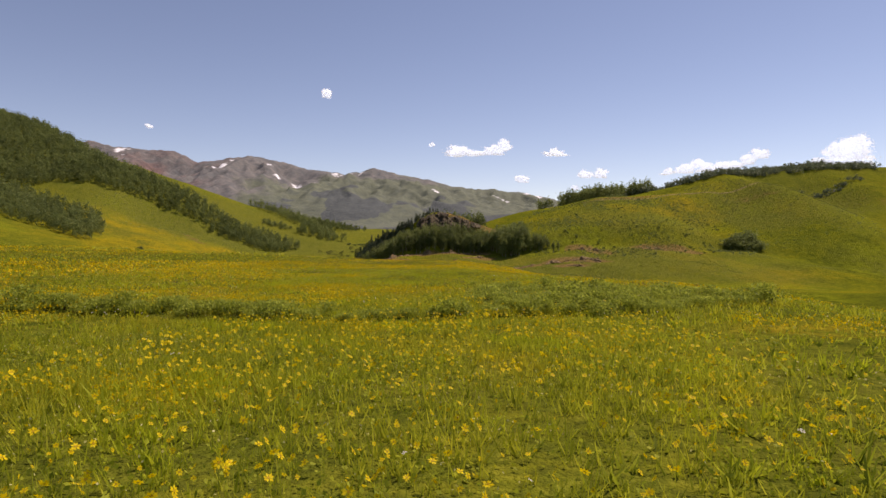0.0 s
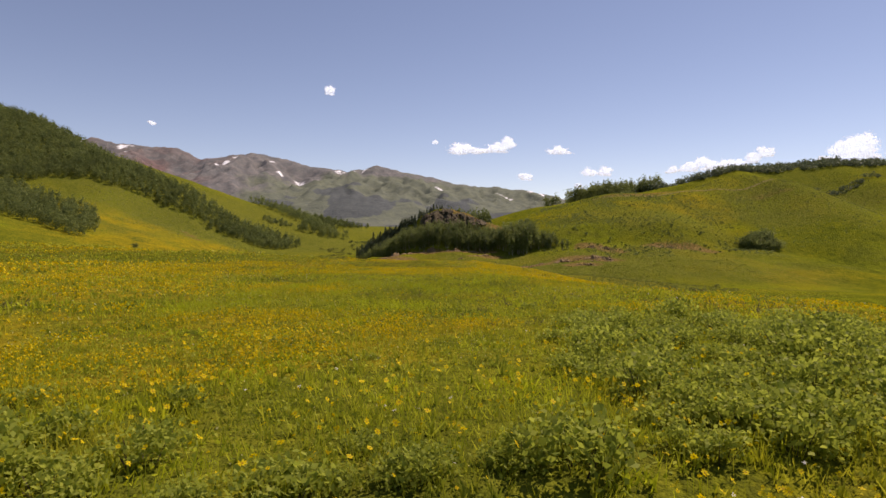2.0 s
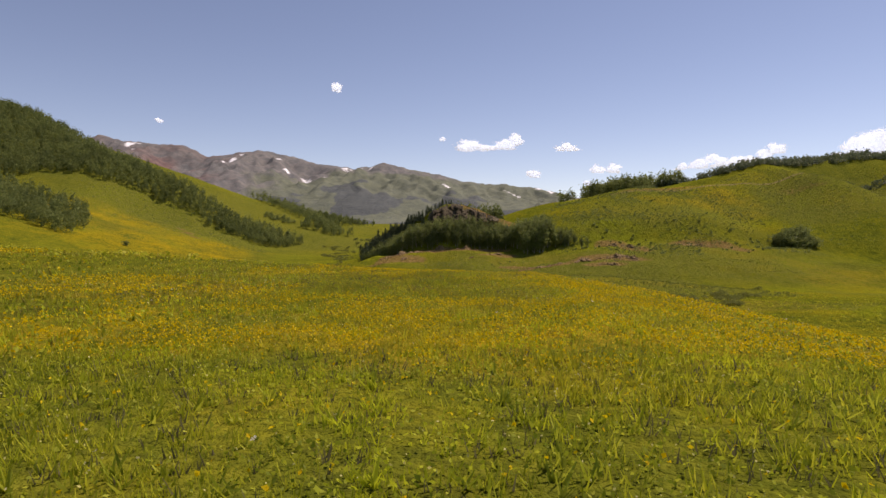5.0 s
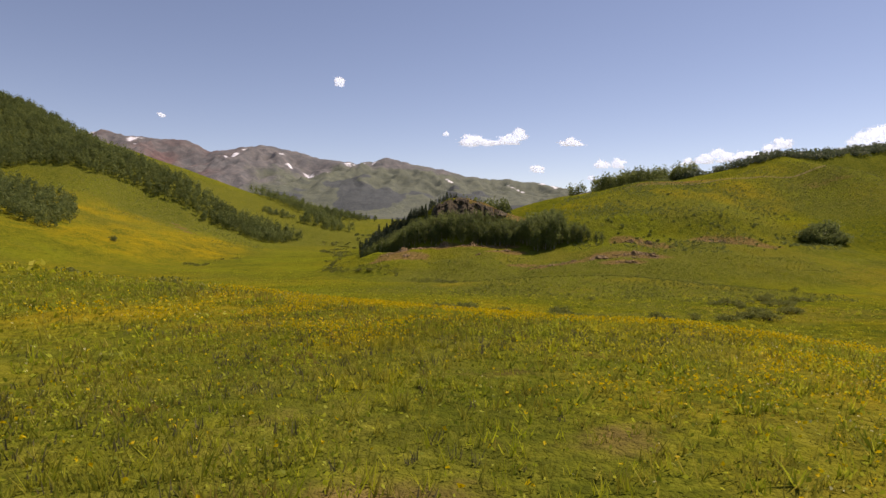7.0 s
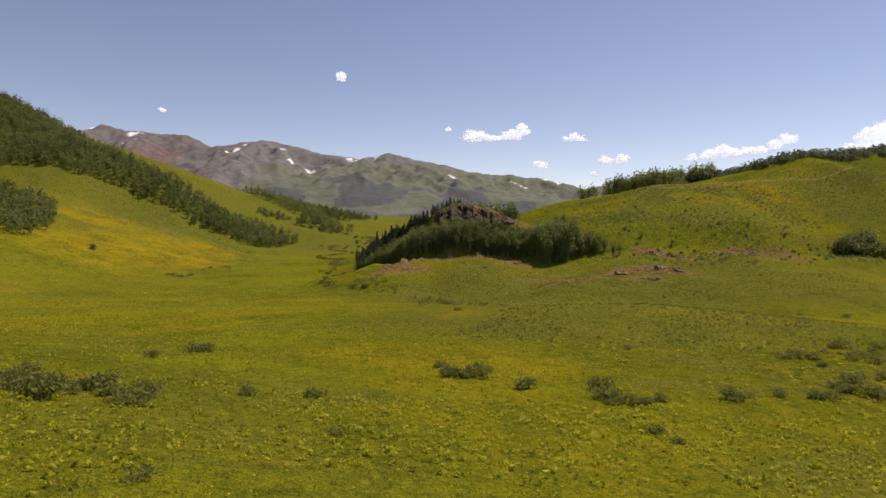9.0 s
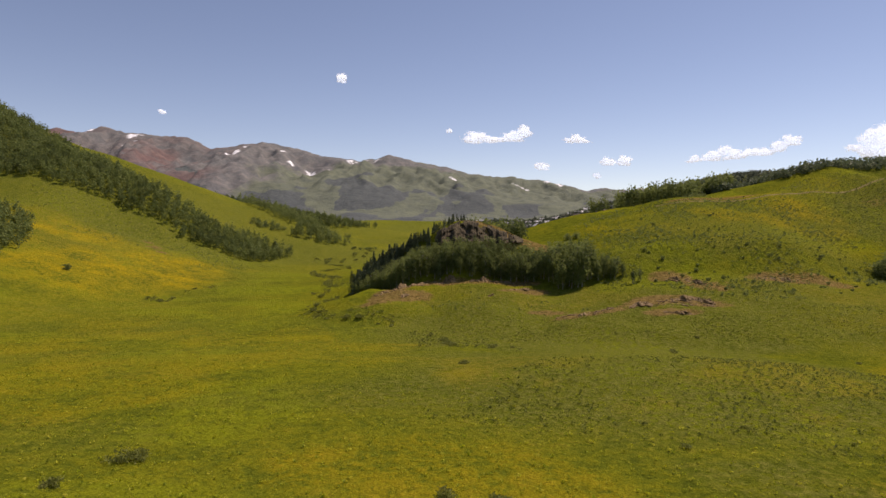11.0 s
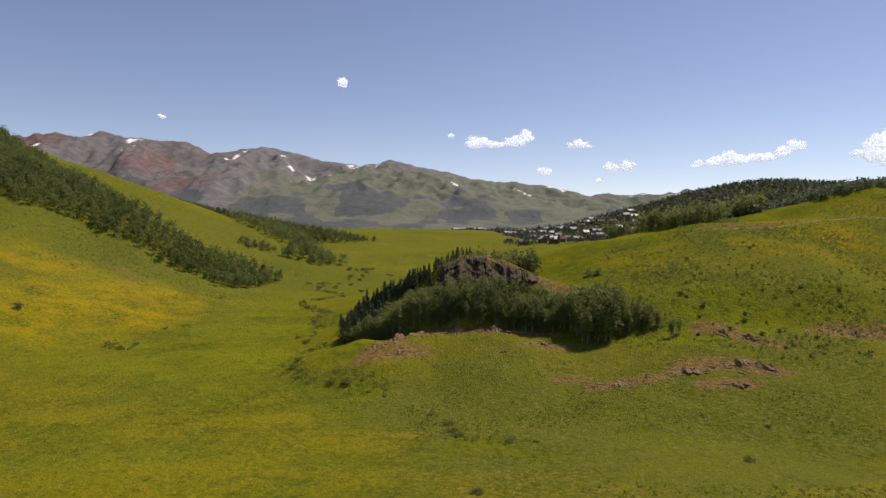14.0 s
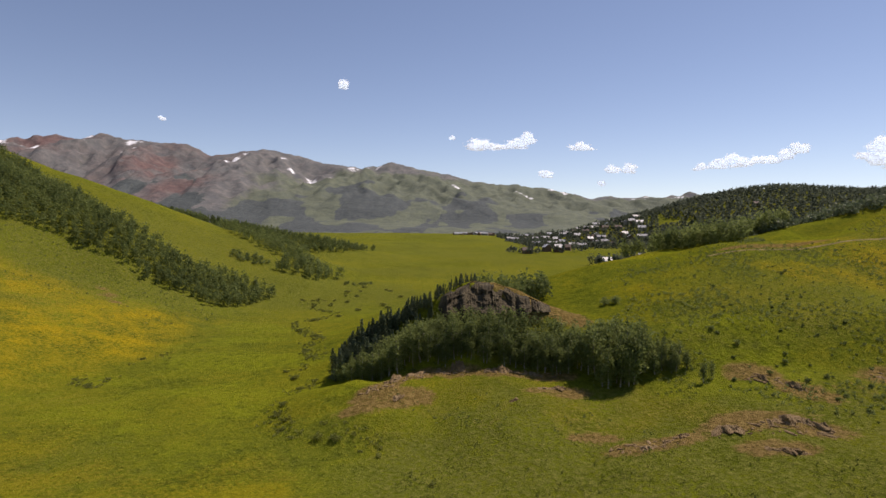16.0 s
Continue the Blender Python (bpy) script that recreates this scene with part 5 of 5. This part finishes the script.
houses = [house("pale house with a bright metal roof in the valley town", 12, 8, 5.0, 3.0, WALLS[0], ROOFS[0]), house("timber house with a brown roof in the valley town", 11, 8, 4.2, 3.2, WALLS[1], ROOFS[1]),
          house("grey house with a grey metal roof in the valley town", 14, 9, 5.6, 2.6, WALLS[2], ROOFS[2]), house("timber house with a bright metal roof in the valley town", 10, 8, 5.5, 3.4, WALLS[1], ROOFS[0])]
TOWN = [(100, 1150), (180, 1040), (250, 1060), (310, 1180), (300, 1330), (200, 1480), (70, 1440), (80, 1250)]
homes = [(126, 706), (164, 738), (175, 752), (190, 760), (70, 868), (95, 880), (108, 872), (120, 890)] + [tuple(q) for q in scatter(rng, TOWN, 33, 6)]
homes += [(-28 + 9 * i + rng.uniform(-2, 2), 1690 + rng.uniform(-25, 25)) for i in range(12)] + [(tx, ty) for tx, ty in scatter(rng, [(360, 1170), (480, 1110), (560, 1100), (560, 1150), (480, 1170), (380, 1210)], 105, 10)]
for hx, hy in homes:
    hz = float(height(hx, hy)) - 0.2
    fresh = [q for q in houses if q.name not in used]
    k = fresh[0] if fresh else houses[int(rng.choice([0, 1, 1, 2, 2, 3]))]
    m = Matrix.LocRotScale((hx, hy, hz), Euler((0, 0, rng.choice([0.2, -0.3, 1.4, 1.7, 0.0]) + rng.uniform(-0.2, 0.2))), (1, 1, 1))
    if k.name not in used:
        used.add(k.name)
        k.matrix_basis = m
    else:
        copy_thing(k, m)
p = np.concatenate([scatter(rng, [(90, 1120), (190, 1010), (260, 1030), (330, 1180), (330, 1380), (60, 1500)], 9, 8), scatter(rng, [(110, 700), (150, 702), (205, 745), (215, 790), (170, 770), (120, 722)], 6.5, 4), scatter(rng, [(40, 880), (130, 862), (140, 905), (50, 915)], 11, 5), np.array([(134, 700), (138, 706), (146, 716), (152, 724), (156, 730), (150, 718), (118, 703), (112, 706), (136, 698), (142, 704), (148, 710), (158, 722), (170, 745), (180, 748), (176, 738), (122, 712), (184, 758), (160, 728), (70, 856), (75, 860), (84, 858), (80, 864), (104, 866), (112, 864)])])
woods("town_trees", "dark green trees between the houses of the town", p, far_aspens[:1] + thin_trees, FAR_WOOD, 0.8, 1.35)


# ---- clouds ----
def cloud_material():
    m = leaf_material("glowing_cloud_white", (0.74, 0.80, 0.87), (0.76, 0.82, 0.88), (0.78, 0.84, 0.90), 0.5, 0.0)
    b = m.node_tree.nodes["Principled BSDF"]
    # weak emission stands in for sunlight scattered within the vapour
    b.inputs["Emission Color"].default_value = (0.90, 0.96, 1.0, 1)
    b.inputs["Emission Strength"].default_value = 0.42
    return m


CLOUD = cloud_material()


def cloud(seed, lobes, label="small white fair-weather cloud in the blue sky"):
    """Flecks of vapour, dense inside each lobe and thinning out at its rim; the base is flatter."""
    rr = np.random.default_rng(seed)
    pts = []
    for x, z, rx, rz in lobes:
        n = int(300 + rx * rz * 1.15)
        k = max(6, int(rx * rz / 95))
        q = unit(rr, k) * rr.uniform(0.1, 0.85, (k, 1))
        sub = q[rr.integers(0, k, n)] + rr.normal(size=(n, 3)) * rr.choice([0.09, 0.14, 0.18], (n, 1))
        sub[:, 2] = np.where(sub[:, 2] < -0.5, -0.5 - 0.3 * (-0.5 - sub[:, 2]), sub[:, 2])
        pts.append(np.array([x, 3900, z]) + sub * np.array([rx, rx * 0.6, rz]))
    cards = cards_at(rr, np.concatenate(pts), 5.0)
    return tagged(new("cloud", mesh_from("cloud", *quads(cards), CLOUD)), label, "cloud", "clouds", "structure")


cloud(1, [(-737, 925, 38, 42)])
cloud(2, [(-1870, 719, 38, 14)])
cloud(3, [(-77, 601, 20, 22)])
cloud(4, [(95, 553, 95, 42), (200, 545, 100, 24), (330, 560, 80, 40), (385, 590, 50, 45)])
cloud(5, [(728, 546, 85, 28)])
cloud(6, [(502, 378, 62, 26)])
cloud(7, [(925, 410, 60, 32), (1010, 415, 55, 40)])
cloud(8, [(845, 322, 32, 24)])
cloud(9, [(1440, 425, 55, 26), (1540, 440, 75, 36), (1620, 480, 45, 42), (1690, 450, 85, 36), (1780, 470, 65, 30)], "long white cumulus cloud low over the hill")
cloud(10, [(1870, 470, 75, 30), (1950, 500, 60, 42), (2030, 540, 62, 44)], "long white cumulus cloud low over the hill")
cloud(11, [(2520, 555, 90, 70), (2640, 590, 110, 80), (2590, 515, 160, 45), (2420, 492, 70, 28), (2520, 470, 110, 45), (2640, 450, 120, 50)], "large white cumulus cloud low over the hill")
